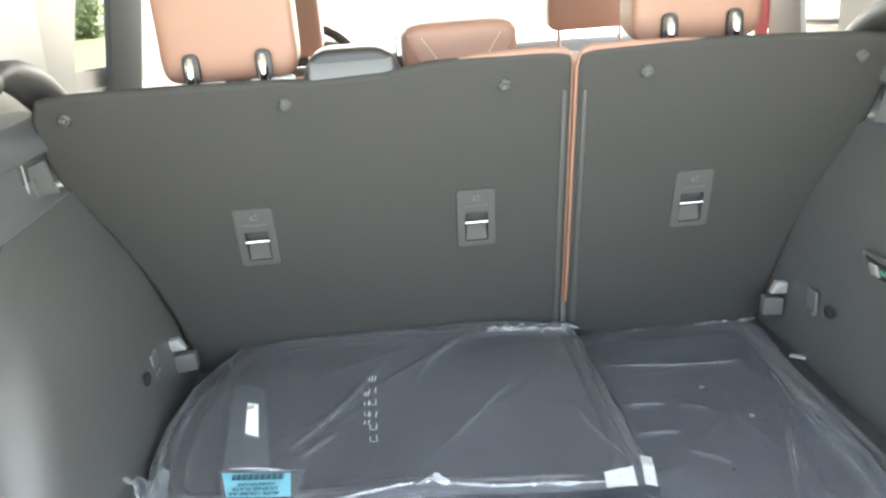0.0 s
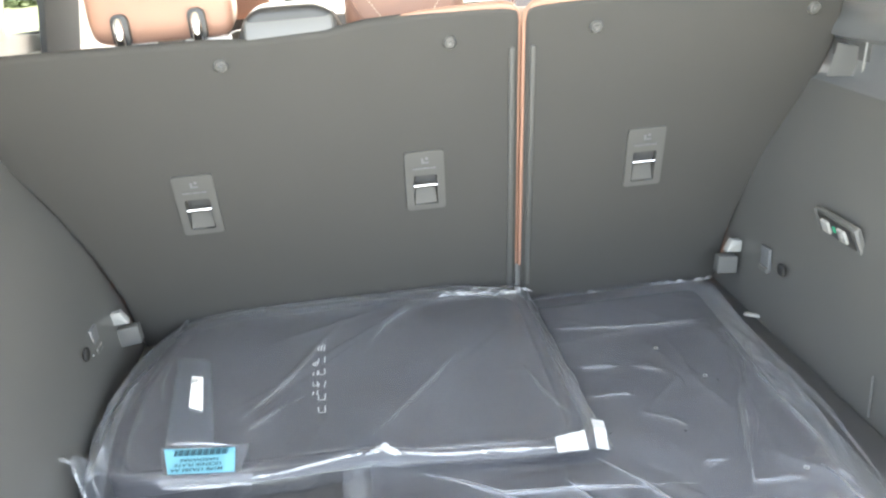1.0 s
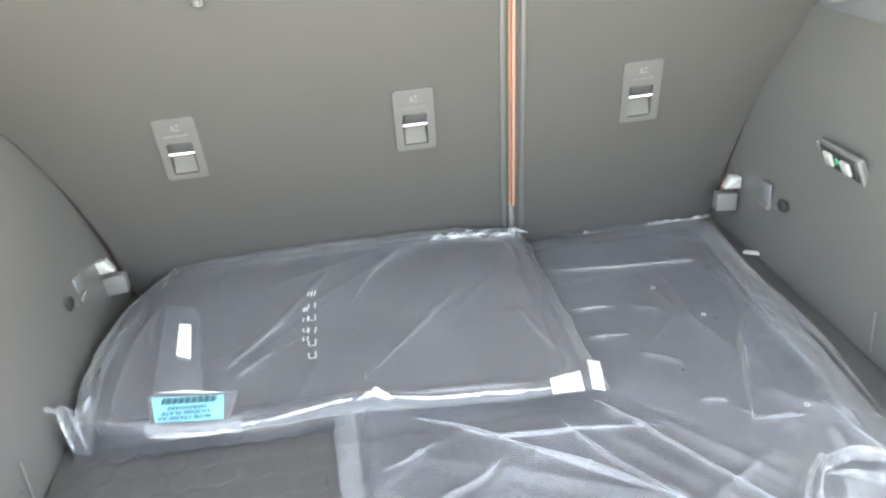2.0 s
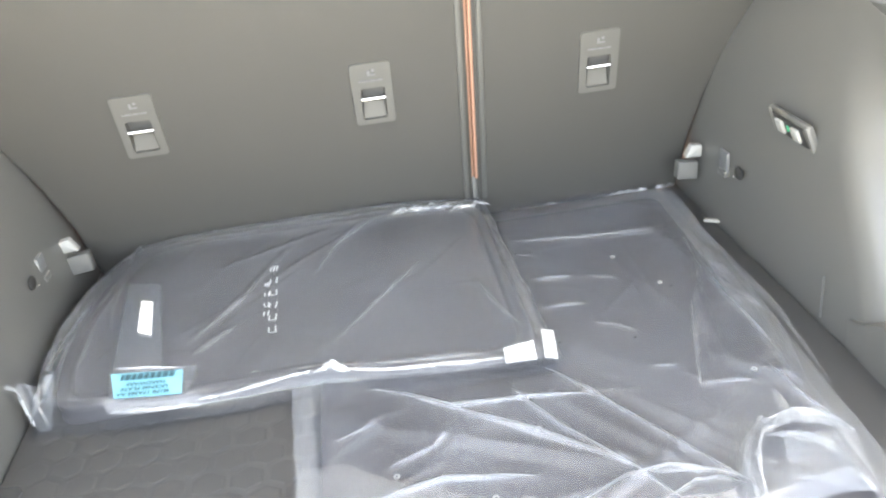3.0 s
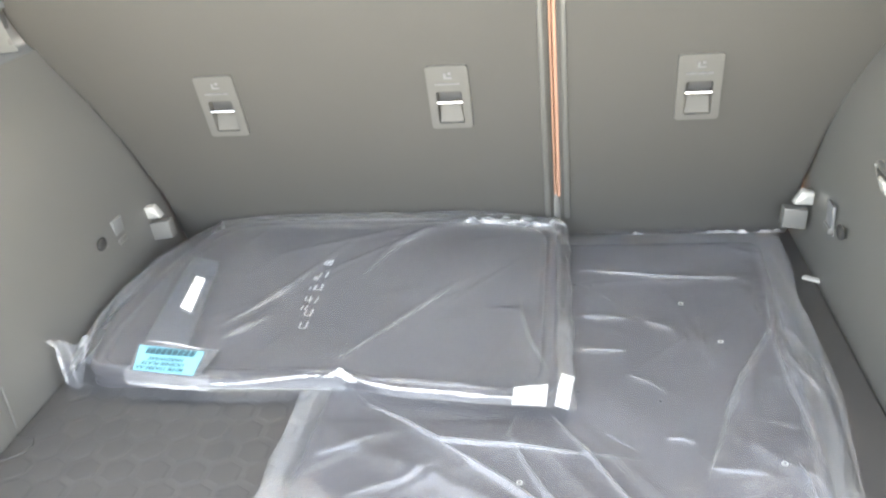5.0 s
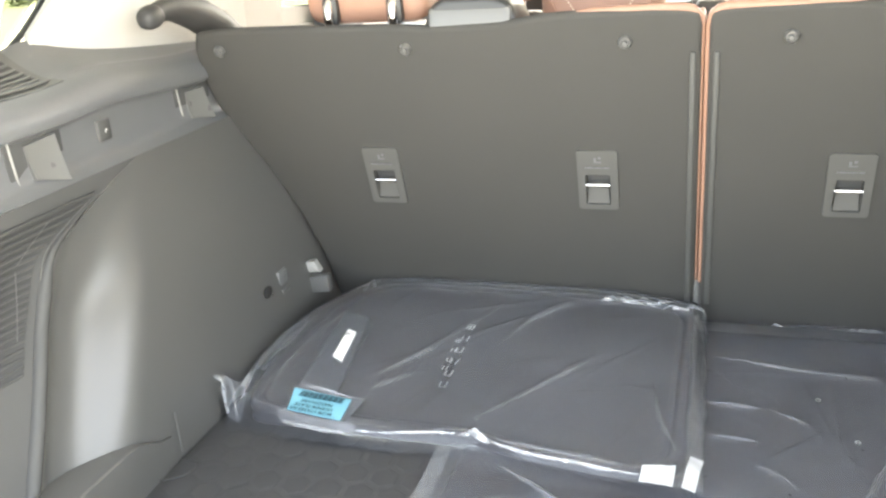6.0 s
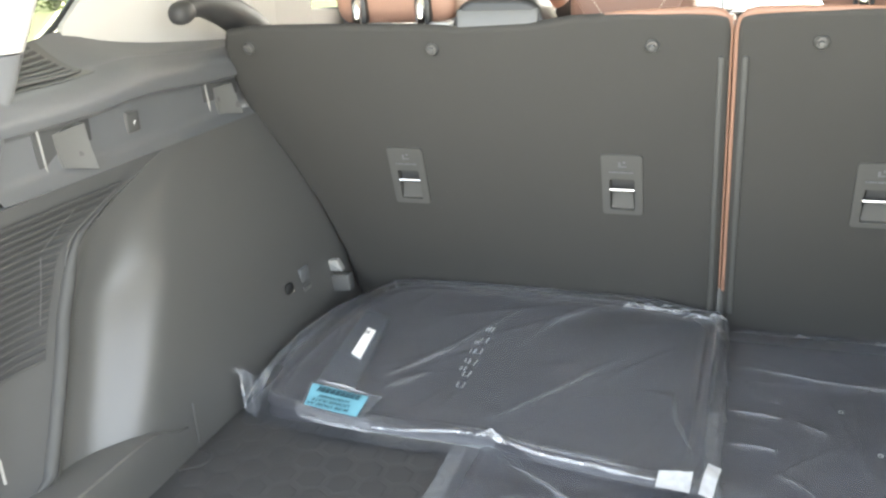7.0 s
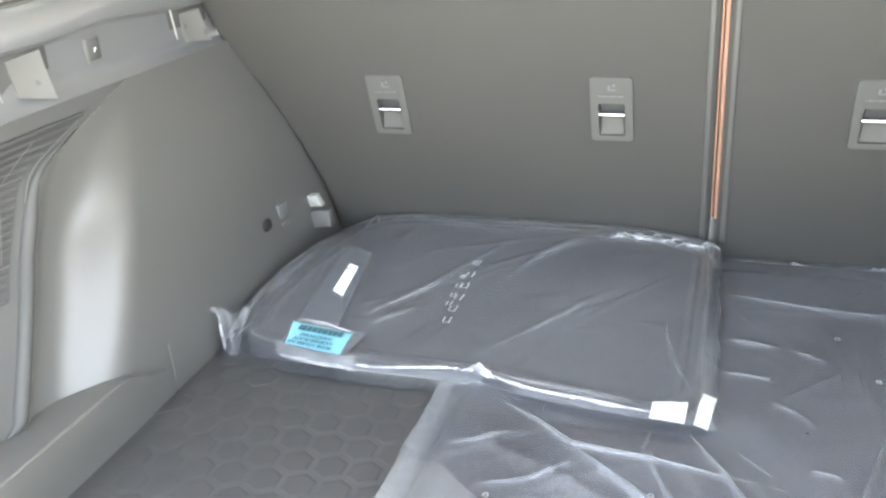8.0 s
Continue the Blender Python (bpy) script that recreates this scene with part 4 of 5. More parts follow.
def near(x, y, path, reach):
    return min(p[0] for p in path) - reach < x < max(p[0] for p in path) + reach and min(p[1] for p in path) - reach < y < max(p[1] for p in path) + reach


def n3(x, y, s, z=0.0):
    return noise.noise(Vector((x * s, y * s, z)))


def quad(corners, u, v):
    (ax, ay), (bx, by), (cx, cy), (dx, dy) = corners
    return ((ax * (1 - u) + bx * u) * (1 - v) + (dx * (1 - u) + cx * u) * v, (ay * (1 - u) + by * u) * (1 - v) + (dy * (1 - u) + cy * u) * v)


def crinkle(x, y, s, seed, turn, edge=0.72):
    """A net of thin sharp ridges, drawn out along one direction."""
    c, d = math.cos(turn), math.sin(turn)
    u, v = (x * c + y * d) * 0.35, (-x * d + y * c)
    w = noise.noise(Vector((x * s * 0.5, y * s * 0.5, seed + 9))) * 0.5
    k = 1 - abs(noise.noise(Vector((u * s + w, v * s + w, seed))))
    return max(0.0, k - edge) / (1 - edge)


def facet(x, y, s, seed, turn, pull=1.0):
    """Height of a crumpled sheet: flat facets that meet in straight creases, longer along one direction."""
    c, d = math.cos(turn), math.sin(turn)
    u, v = (x * c + y * d) * s * pull, (-x * d + y * c) * s
    u += 0.6 * noise.noise(Vector((u * 0.5, v * 0.5, seed + 3)))
    v += 0.6 * noise.noise(Vector((u * 0.5, v * 0.5, seed + 8)))
    k = (u + v) * 0.366
    i, j = math.floor(u + k), math.floor(v + k)
    g = (i + j) * 0.2113
    p, q = u - i + g, v - j + g
    m = (1, 0) if p > q else (0, 1)
    p2, q2 = p + q * 0, q
    a, b = p2 + (p2 + q2) * 0.366, q2 + (p2 + q2) * 0.366
    h0, h1, h2 = (noise.cell(Vector((i + e + 0.5, j + f + 0.5, seed))) for e, f in ((0, 0), m, (1, 1)))
    lo, hi = min(a, b), max(a, b)
    return h0 * (1 - hi) + h1 * (hi - lo) + h2 * lo


# upper bag: a stack of carpet mats in clear film



def mat_height(x, y):
    """The top of the stacked mats."""
    v = smooth(1.16, 1.60, y)
    w = smooth(-0.46, -0.30, x) * (1 - smooth(0.0, 0.19, x))
    return 0.026 + 0.018 * v + 0.016 * v * w + 0.016 * (1 - smooth(-0.48, -0.25, x)) * (0.4 + 0.6 * math.sin(math.pi * min(1, max(0, (y - 1.13) / 0.48))))


mats = thing("floor_mats", "stack of dark carpet floor mats packed in a clear bag", "floor mats")
mat_outline = rounded([(-0.470, 1.196), (-0.125, 1.196), (-0.050, 1.172), (0.158, 1.152), (0.160, 1.607), (-0.425, 1.609), (-0.478, 1.42), (-0.485, 1.28)], [0.03, 0.02, 0.05, 0.06, 0.05, 0.05, 0.10, 0.06], 7)


def radial(poly, rings, fn):
    """A lid over an outline: rings shrinking to its middle, heights from fn(x, y, r)."""
    cx, cy = sum(p[0] for p in poly) / len(poly), sum(p[1] for p in poly) / len(poly)
    bm = bmesh.new()
    rows = []
    for r in rings:
        rows.append([bm.verts.new((cx + (x - cx) * r, cy + (y - cy) * r, fn(cx + (x - cx) * r, cy + (y - cy) * r, r))) for x, y in poly])
    k = len(poly)
    for a, b in zip(rows, rows[1:]):
        for j in range(k):
            bm.faces.new((a[j], a[(j + 1) % k], b[(j + 1) % k], b[j]))
    bm.faces.new(rows[-1])
    return bm


def dense(poly, step):
    out = []
    for (x0, y0), (x1, y1) in zip(poly, poly[1:] + poly[:1]):
        k = max(1, int(math.hypot(x1 - x0, y1 - y0) / step))
        out += [(x0 + (x1 - x0) * i / k, y0 + (y1 - y0) * i / k) for i in range(k)]
    return out


def stacked(lo, hi, k):
    def f(x, y, r):
        top = mat_height(x, y)
        if r > 1.0:
            return 0.002 + top * lo
        e = smooth(1.0, 0.980, r)
        return 0.002 + top * (lo + (hi - lo) * (0.4 + 0.6 * e)) - (0.0060 * math.exp(-((r - 0.93) / 0.013) ** 2) + 0.0015 * smooth(0.94, 0.92, r) if k else 0)
    return f


for k, (lo, hi) in enumerate(((0.0, 0.48), (0.50, 0.97))):
    poly = dense(mat_outline, 0.02)
    rings = [1.001, 1.0, 0.995, 0.99, 0.985, 0.98, 0.965, 0.955, 0.945, 0.935, 0.93, 0.925, 0.915, 0.9, 0.8, 0.65, 0.5, 0.35, 0.2, 0.08]
    part("mat", radial(poly, rings, stacked(lo, hi, k)), MAT, mats)
# moulded lettering on the mats, worn to short bars that run along the rows
bars = []
for x0, places, size in ((-0.1945, (1.455, 1.422, 1.390, 1.358, 1.328, 1.299), 0.0095), (-0.2040, (1.414, 1.388, 1.362, 1.340), 0.0062)):
    for i, yy in enumerate(places):
        h = mat_height(x0, yy) + 0.0024
        long = 0.0175 if size > 0.008 else 0.0130
        lean = Matrix.Rotation(radians(-6 + 4 * (i % 3)), 4, 'Z')
        for kx in ((-0.5, 0.0, 0.5) if i == 0 else (-0.5, 0.5)):
            bars.append(box(0.0014, long * (0.75 if kx < 0 else 1.0), 0.0010, 0.0, (x0 + size * kx, yy, h), 1, lean))
        if i in (2, 4, 5):
            bars.append(box(size * 0.8, 0.0010, 0.0009, 0.0, (x0, yy - long * 0.45, h), 1, lean))
tagged(part("lettering_bars", join(*bars), LETTER, mats, "pale worn bars of moulded lettering"), kind="stuff")

bag = thing("upper_bag", "clear glossy plastic bag wrapped round dark carpet mats", "plastic bag")
FOLDS_A = [(-0.33, 1.30, 0.02, 1.60, 0.006, 0.004), (-0.33, 1.25, -0.02, 1.57, 0.005, 0.003), (-0.02, 1.30, 0.10, 1.46, 0.004, 0.004), (-0.12, 1.22, 0.05, 1.40, 0.004, 0.003),
           (0.02, 1.575, 0.165, 1.590, 0.006, 0.005), (-0.10, 1.52, 0.06, 1.58, 0.005, 0.004), (-0.47, 1.24, -0.42, 1.56, 0.006, 0.005), (-0.45, 1.18, -0.44, 1.40, 0.005, 0.004),
           (-0.28, 1.47, -0.05, 1.57, 0.005, 0.003), (0.155, 1.15, 0.158, 1.58, 0.004, 0.004), (-0.21, 1.28, -0.26, 1.17, 0.004, 0.004), (0.11, 1.18, 0.14, 1.34, 0.005, 0.003)]


UPPER_FOLDS = (((-0.317, 1.277), (-0.244, 1.372), (-0.150, 1.535), 0.0032, 0.003), ((-0.303, 1.256), (-0.27, 1.29), (-0.243, 1.318), 0.0022, 0.002), ((-0.126, 1.221), (-0.055, 1.305), (0.032, 1.412), 0.0026, 0.003),
               ((-0.137, 1.403), (-0.094, 1.491), (-0.034, 1.560), 0.0026, 0.003), ((-0.191, 1.275), (-0.20, 1.24), (-0.213, 1.195), 0.0010, 0.001), ((-0.470, 1.22), (-0.482, 1.33), (-0.465, 1.45), 0.0045, 0.004),
               ((-0.447, 1.19), (-0.452, 1.26), (-0.445, 1.34), 0.0025, 0.003), ((0.150, 1.19), (0.120, 1.27), (0.105, 1.35), 0.0040, 0.0015), ((-0.08, 1.178), (0.0, 1.168), (0.09, 1.158), 0.0030, 0.001), ((-0.42, 1.34), (-0.43, 1.40), (-0.425, 1.47), 0.0022, 0.002))
FRONT_A = [(-0.53, 1.192), (-0.497, 1.190), (-0.40, 1.176), (-0.275, 1.168), (-0.207, 1.169), (-0.160, 1.178), (-0.118, 1.185), (-0.085, 1.171), (-0.037, 1.154), (0.04, 1.146), (0.105, 1.139), (0.19, 1.140)]


def front_a(x):
    return sum(lerp(FRONT_A, x + d) for d in (-0.012, -0.006, 0, 0.006, 0.012)) / 5


def shoulder(d, r):
    """Height of a sheet that bends down over an edge, d away from where it meets the ground."""
    t = min(1.0, max(0.0, d / r))
    return (1 - (1 - t) ** 2.4) ** 0.62


def film_a(u, v):
    left = -0.499 + 0.044 * v - 0.042 * math.sin(math.pi * min(1, max(0, v * 1.05))) ** 0.8 + 0.004 * n3(v * 8, 2.0, 1.0)
    right = 0.182 - 0.008 * v + 0.0035 * n3(v * 11, 5.0, 1.0) + 0.002 * n3(v * 34, 6.0, 1.0)
    x = left + (right - left) * u
    front = front_a(x) + 0.002 * n3(u * 14, 3.0, 1.0)
    back = 1.620 + 0.002 * n3(u * 6, 2.0, 1.0, 7.7)
    a = min(1.0, v / 0.06)
    y = front - 0.005 * (1 - math.sin(a * math.pi / 2)) * (1 - smooth(-0.1, 0.0, x)) + 0.013 * (1 - math.cos(a * math.pi / 2)) - 0.0025 * math.sin(a * math.pi) + (back - front - 0.013) * max(0.0, (v - 0.06) / 0.94)
    flap = math.sin(a * math.pi / 2) ** 0.85 * shoulder(right - x, 0.027) * shoulder(x - left, 0.038) * shoulder(back - y, 0.007)
    low = 0.003 + 0.009 * smooth(-0.18, -0.12, x)
    z = low + (mat_height(x, y) + 0.006 - low) * flap
    for x0, y0, x1, y1, w, h in FOLDS_A:
        z += 0.7 * h * ridge(x, y, x0, y0, x1, y1, w) * flap
    for p0, p1, p2, w, h in UPPER_FOLDS:
        if near(x, y, (p0, p1, p2), 0.03):
            z += crease(x, y, (p0, p1, p2), 0.0035, 0.0040) * flap
    calm = 0.35 + 0.65 * smooth(0.1, 0.5, abs(n3(x, y, 5, 8.0)) * 2)
    z += calm * flap * (0.0022 * facet(x, y, 18, 1.0, 0.9, 0.35) + 0.0010 * facet(x, y, 40, 4.0, -0.4, 0.5) + 0.0020 * crinkle(x, y, 14, 7.0, 0.95, 0.86)) + 0.0012 * abs(n3(x, y, 11, 5.0)) * flap
    y -= (1 - a) * a * 4 * 0.0030 * (facet(x, z, 11, 17.0, 0.3, 1.0) + n3(x, z, 14, 5.0) - 0.5)
    edge = 1 - smooth(0.0, 0.05, min(right - x, x - left))
    x += 0.0022 * edge * (facet(x * 0.3, y, 34, 12.0, 0.2, 1.0) - 0.5) * (1 if x > 0 else -1)
    return (x, y, max(0.003, z))


EDGES = spread(0, 0.055, 22)
ACROSS = EDGES[:-1] + spread(0.055, 0.955, 220)[:-1] + spread(0.955, 1.0, 22)
part("film", sheet(film_a, ACROSS, spread(0.05, 0.06, 4)[:-1] + spread(0.06, 0.95, 170)[:-1] + spread(0.95, 1.0, 14)), FILM_A, bag)
# the front takes the dimmed copy, so its strong daylight shows less
part("front_film", sheet(film_a, ACROSS, spread(0, 0.05, 14)), FILM_DIM, bag, "clear front of the bag in a less milky copy that dims its light")
# extra milky sheet: paints in the light that the back edge catches
part("edge_fold", sheet(lambda u, v: (lambda p: (p[0], p[1], p[2] + 0.0010))(film_a(0.03 + 0.94 * u, (lambda e: e + (0.995 - e) * v)(0.86 + 0.05 * n3(u * 9, 4.0, 1.0)))), spread(0, 1, 200), spread(0, 1, 24)), FILM_F, bag, "pale sheet along the bag's back edge, standing in for caught light")


def crumple(path, width, height, seed, nu=60, nv=18, pleats=1.0, wild=1.0, taper=0.7):
    """A gathered strip of film along a path: soft pleats that run along it, pinched here and there."""
    pts = [Vector(p) for p in path]
    def f(u, v):
        t = u * (len(pts) - 1)
        i = min(int(t), len(pts) - 2)
        p = pts[i].lerp(pts[i + 1], t - i)
        d = (pts[i + 1] - pts[i]).normalized()
        s = Vector((-d.y, d.x, 0)).normalized()
        a = (v - 0.5) * 2
        ends = 0.04 + max(0.0, math.sin(math.pi * u)) ** taper
        w = width * ends * (0.85 + 0.5 * wild * noise.noise(Vector((u * 3, seed, 0))))
        warp = v + 0.18 * wild * noise.noise(Vector((u * 4, v * 2, seed)))
        z = height * ends * max(0.0, 1 - a * a) * (0.45 + 0.75 * abs(math.sin(math.pi * pleats * warp + 2.5 * noise.noise(Vector((u * 2.5, seed, 3))))))
        k = noise.noise_vector(Vector((u * 5 * len(pts) / 3, v * 2.5, seed + 4)))
        return p + s * (a * w) + Vector((0, 0, z)) + k * 0.006 * wild * min(1, width / 0.02)
    return sheet(f, spread(0, 1, nu), spread(0, 1, nv))


BACK = ((0.010, 1.578), (0.055, 1.590), (0.102, 1.592), (0.165, 1.592))
# folded front hem, pinched in the middle, and the tied corner
def hem_path(xs, lift=0.0):
    return [(x, front_a(x) + 0.004, mat_height(x, front_a(x)) + 0.005 + lift - 0.007 * smooth(-0.19, -0.285, x)) for x in xs]


part("hem", crumple(hem_path((-0.285, -0.25, -0.207, -0.17, -0.14)), 0.0027, 0.0028, 2.0, 120, 12, 1.4, 1.3, 0.4), FILM_H, bag, "bright folded hem of the bag")
part("hem", crumple(hem_path((-0.105, -0.075, -0.037, 0.0, 0.04, 0.075, 0.108), -0.001), 0.0036, 0.0030, 4.0, 160, 14, 1.5, 1.3, 0.4), FILM_H, bag, "bright folded hem of the bag")
part("edge_fold", sheet(lambda u, v: (lambda p: (p[0], p[1], p[2] + 0.0012))(film_a(u * 0.048, 0.05 + 0.95 * v)), spread(0, 1, 14), spread(0, 1, 120)), FILM_E, bag, "milky doubled side of the bag")
part("edge_fold", sheet(lambda u, v: (lambda p: (p[0] + 0.0008, p[1], p[2] + 0.0006))(film_a(1 - u * 0.030, v)), spread(0, 1, 14), spread(0.01, 0.99, 140)), FILM_D, bag, "milky wrinkled side of the bag")
def lip(u, v):
    """The label's pouch drapes over the front edge of the mats."""
    x = -0.400 + 0.118 * u + 0.003 * v
    return (x, 1.1755 - 0.006 * u - 0.010 * v - 0.002 * math.sin(math.pi * v), mat_height(x, 1.18) + 0.0150 - 0.017 * v ** 1.5 + 0.0012 * n3(x, v * 0.02, 90))


part("label_lip", sheet(lip, spread(0, 1, 40), spread(0, 1, 10)), FILM_D, bag, "milky pouch end draped over the edge")
part("label_fold", crumple([(lambda p: (p[0], p[1] - 0.001, p[2]))(lip(u, 0.97)) for u in (0.03, 0.25, 0.5, 0.75, 0.97)], 0.0042, 0.004, 73.0, 90, 12, 2.0, 1.0, 0.35), FILM_G, bag, "bright crumpled fold under the label")
part("label_fold", crumple([(-0.395, 1.232, mat_height(-0.395, 1.232) + 0.017), (-0.35, 1.229, mat_height(-0.35, 1.229) + 0.017), (-0.310, 1.222, mat_height(-0.31, 1.222) + 0.016)], 0.0022, 0.002, 75.0, 50, 8, 1.0, 0.9, 0.5), FILM_H, bag)
rnd = random.Random(3)
for k in range(13):
    # short bright crumples along the back edge of the bag
    t = (k + rnd.uniform(0.1, 0.9)) / 13
    i = min(2, int(t * 3))
    x, y = (BACK[i][j] + (BACK[i + 1][j] - BACK[i][j]) * (t * 3 - i) for j in (0, 1))
    y += rnd.uniform(-0.024, -0.006)
    dx, dy = rnd.uniform(0.006, 0.018), rnd.uniform(-0.008, 0.008)
    part("back_crumple", crumple([(x - dx, y - dy, mat_height(x, y) + 0.0075), (x, y + rnd.uniform(-0.002, 0.002), mat_height(x, y) + 0.0095), (x + dx, y + dy, mat_height(x, y) + 0.0075)], rnd.uniform(0.0014, 0.0032), 0.0035, 15.0 + k, 36, 10, 1.4, 1.0, 0.8), (FILM_G, FILM_D, FILM_H, FILM_D)[k % 4], bag)


def ear(u, v):
    """A loose corner of film that stands up from the front corner of the bag, creased from foot to tip."""
    foot, tip = (-0.494 + 0.016 * u, 1.190 - 0.002 * u, 0.004), (-0.514 + 0.046 * u, 1.212 + 0.014 * u, 0.062 + 0.006 * math.sin(9 * u))
    bulge = 0.006 * math.sin(math.pi * v) + 0.007 * (abs(math.sin(8 * u + 2 * v)) + 0.4 * facet(u * 0.1, v * 0.1, 40, 3.0, 0.3)) * v + 0.004 * n3(u * 4, v * 3, 1.0, 31.0)
    return tuple(f + (t - f) * v - bulge * k for f, t, k in zip(foot, tip, (-0.4, 1.0, -0.3)))


part("tied_corner", sheet(ear, spread(0, 1, 36), spread(0, 1, 30)), FILM_A, bag, "loose milky corner of the bag standing up")
part("corner_ear", crumple([(-0.496, 1.188, 0.010), (-0.504, 1.198, 0.034), (-0.512, 1.208, 0.060)], 0.0028, 0.004, 18.0, 40, 10, 1.2, 0.8), FILM_H, bag)
part("corner_ear", crumple([(-0.480, 1.186, 0.008), (-0.484, 1.192, 0.030), (-0.490, 1.204, 0.054)], 0.0024, 0.004, 19.0, 40, 10, 1.2, 0.8), FILM_G, bag)
part("corner_ear", crumple([(-0.512, 1.208, 0.060), (-0.524, 1.214, 0.063), (-0.534, 1.214, 0.060)], 0.005, 0.004, 9.0, 20, 10, 1.5, 0.6), FILM_G, bag)
part("pinch", crumple([(-0.138, 1.184, 0.028), (-0.113, 1.180, 0.038), (-0.090, 1.172, 0.030)], 0.007, 0.008, 11.0, 30, 14, 1.5, 1.0), FILM_H, bag, "pinched white knot of film")
for pts in ([(0.108, 1.155), (0.148, 1.160), (0.146, 1.130), (0.106, 1.132)], [(0.164, 1.184), (0.180, 1.182), (0.172, 1.128), (0.156, 1.130)]):
    def tape(u, v):
        x, y = quad([pts[3], pts[2], pts[1], pts[0]], u, v)
        return (x, y, 0.0392 - 0.010 * smooth(1.165, 1.130, y) - 0.006 * smooth(0.155, 0.185, x) + 0.0012 * n3(x, y, 90))
    part("tape", sheet(tape, spread(0, 1, 10), spread(0, 1, 10), 0.0006), TAPE, bag, "strip of white adhesive tape")


def on_mats(corners, lift, nu=12, nv=12):
    def f(u, v):
        x, y = quad(corners, u, v)
        return (x, y, mat_height(x, y) + lift + 0.0008 * n3(x, y, 40))
    return sheet(f, spread(0, 1, nu), spread(0, 1, nv), 0.0005)


for k, (p0, p1, p2, w, h) in enumerate(UPPER_FOLDS):
    part("fold", crumple([(x, y, mat_height(x, y) + 0.0060) for x, y in (p0, p1, p2)], w, h, 60.0 + k, 50, 8, 1.0, 0.6, 0.6), FILM_F, bag)

# document pouch with a white sticker and a blue hardware label
pouch = part("pouch", on_mats([(-0.398, 1.218), (-0.334, 1.218), (-0.364, 1.438), (-0.414, 1.456)], 0.0125), FILM_L, bag, "long milky clear pouch")
part("sticker", on_mats([(-0.379, 1.316), (-0.359, 1.305), (-0.368, 1.388), (-0.385, 1.395)], 0.0150), WHITE, bag, "white printed sticker")
part("code_bars", join(*[box(0.0012 + 0.0008 * (i % 2), 0.0018, 0.0006, 0.0, (-0.384 + 0.0030 * (i % 4), 1.374 + 0.0036 * (i // 4), mat_height(-0.38, 1.39) + 0.0158)) for i in range(12)]), PLASTIC_MID, bag, "small dark printed code")
part("label_pouch", on_mats([(-0.392, 1.172), (-0.296, 1.166), (-0.288, 1.224), (-0.404, 1.230)], 0.0150), FILM_L, bag, "milky clear pouch round the label")
blue = part("blue_label", on_mats([(-0.385, 1.170), (-0.302, 1.165), (-0.306, 1.216), (-0.398, 1.222)], 0.0172), BLUE, bag, "light blue paper label")


def words(text, size, m, mat, parent):
    cu = bpy.data.curves.new("words", 'FONT')
    cu.body, cu.size, cu.align_x, cu.align_y = text, size, 'CENTER', 'CENTER'
    cu.offset = 0.00022
    tmp = bpy.data.objects.new("words", cu)
    scene.collection.objects.link(tmp)
    bpy.context.view_layer.update()
    me = bpy.data.meshes.new_from_object(tmp.evaluated_get(bpy.context.evaluated_depsgraph_get()))
    bpy.data.objects.remove(tmp)
    me.materials.append(mat)
    ob = new("lettering", me)
    ob.parent = parent
    ob.matrix_basis = m
    return ob


gx = (mat_height(-0.32, 1.190) - mat_height(-0.38, 1.190)) / 0.06
gy = (mat_height(-0.35, 1.215) - mat_height(-0.35, 1.165)) / 0.05
ez = Vector((-gx, -gy, 1)).normalized()
ex = (Vector((1, 0, gx)) - ez * ez.dot(Vector((1, 0, gx)))).normalized()
LAB = Matrix.Translation((-0.349, 1.191, mat_height(-0.349, 1.191) + 0.0196)) @ Matrix((ex, ez.cross(ex), ez)).transposed().to_4x4() @ pose(0, 0, 0, 0, 0, 178)
for i, (text, sz) in enumerate((("M1PB 17A385 AA", 0.0088), ("LICENSE PLATE", 0.0088), ("HARDWARE", 0.0088))):
    words(text, sz, LAB @ pose(0, 0.0185 - 0.0100 * i, 0), INK, blue)
for i in range(26):
    part("code_bar", box(0.0009 + 0.0007 * ((i * 5) % 3), 0.0125, 0.0004, 0.0, (-0.0335 + 0.00265 * i, -0.0170, 0)), INK, blue, "", LAB)

# lower bag: a flat load liner in clear film, covering the right half of the floor
TOP_B = [(-0.162, 0.800), (0.428, 0.832), (0.512, 1.628), (-0.176, 1.628)]
liner = thing("load_liner", "flat dark load liner packed in a clear bag on the floor", "liner")
lin_out = rounded([(-0.135, 0.82), (0.43, 0.82), (0.475, 1.605), (-0.13, 1.605)], 0.03, 5)
part("liner_sheet", radial(dense(lin_out, 0.02), [1.001, 1.0, 0.99, 0.97, 0.94, 0.9, 0.7, 0.5, 0.3, 0.1], lambda x, y, r: 0.002 if r > 1 else 0.005 + 0.003 * smooth(1.0, 0.97, r) + 0.001 * n3(x, y, 8)), MAT, liner)
for x, y in ((0.37, 1.30), (0.12, 1.02), (0.40, 1.06), (0.33, 1.40), (-0.05, 0.98), (0.05, 0.92)):
    part("eyelet", tube([(x + 0.0028 * math.cos(a), y + 0.0028 * math.sin(a), 0.0095) for a in [2 * math.pi * k / 10 for k in range(10)]], 0.0010, 5, True), PLASTIC_PALE, liner)

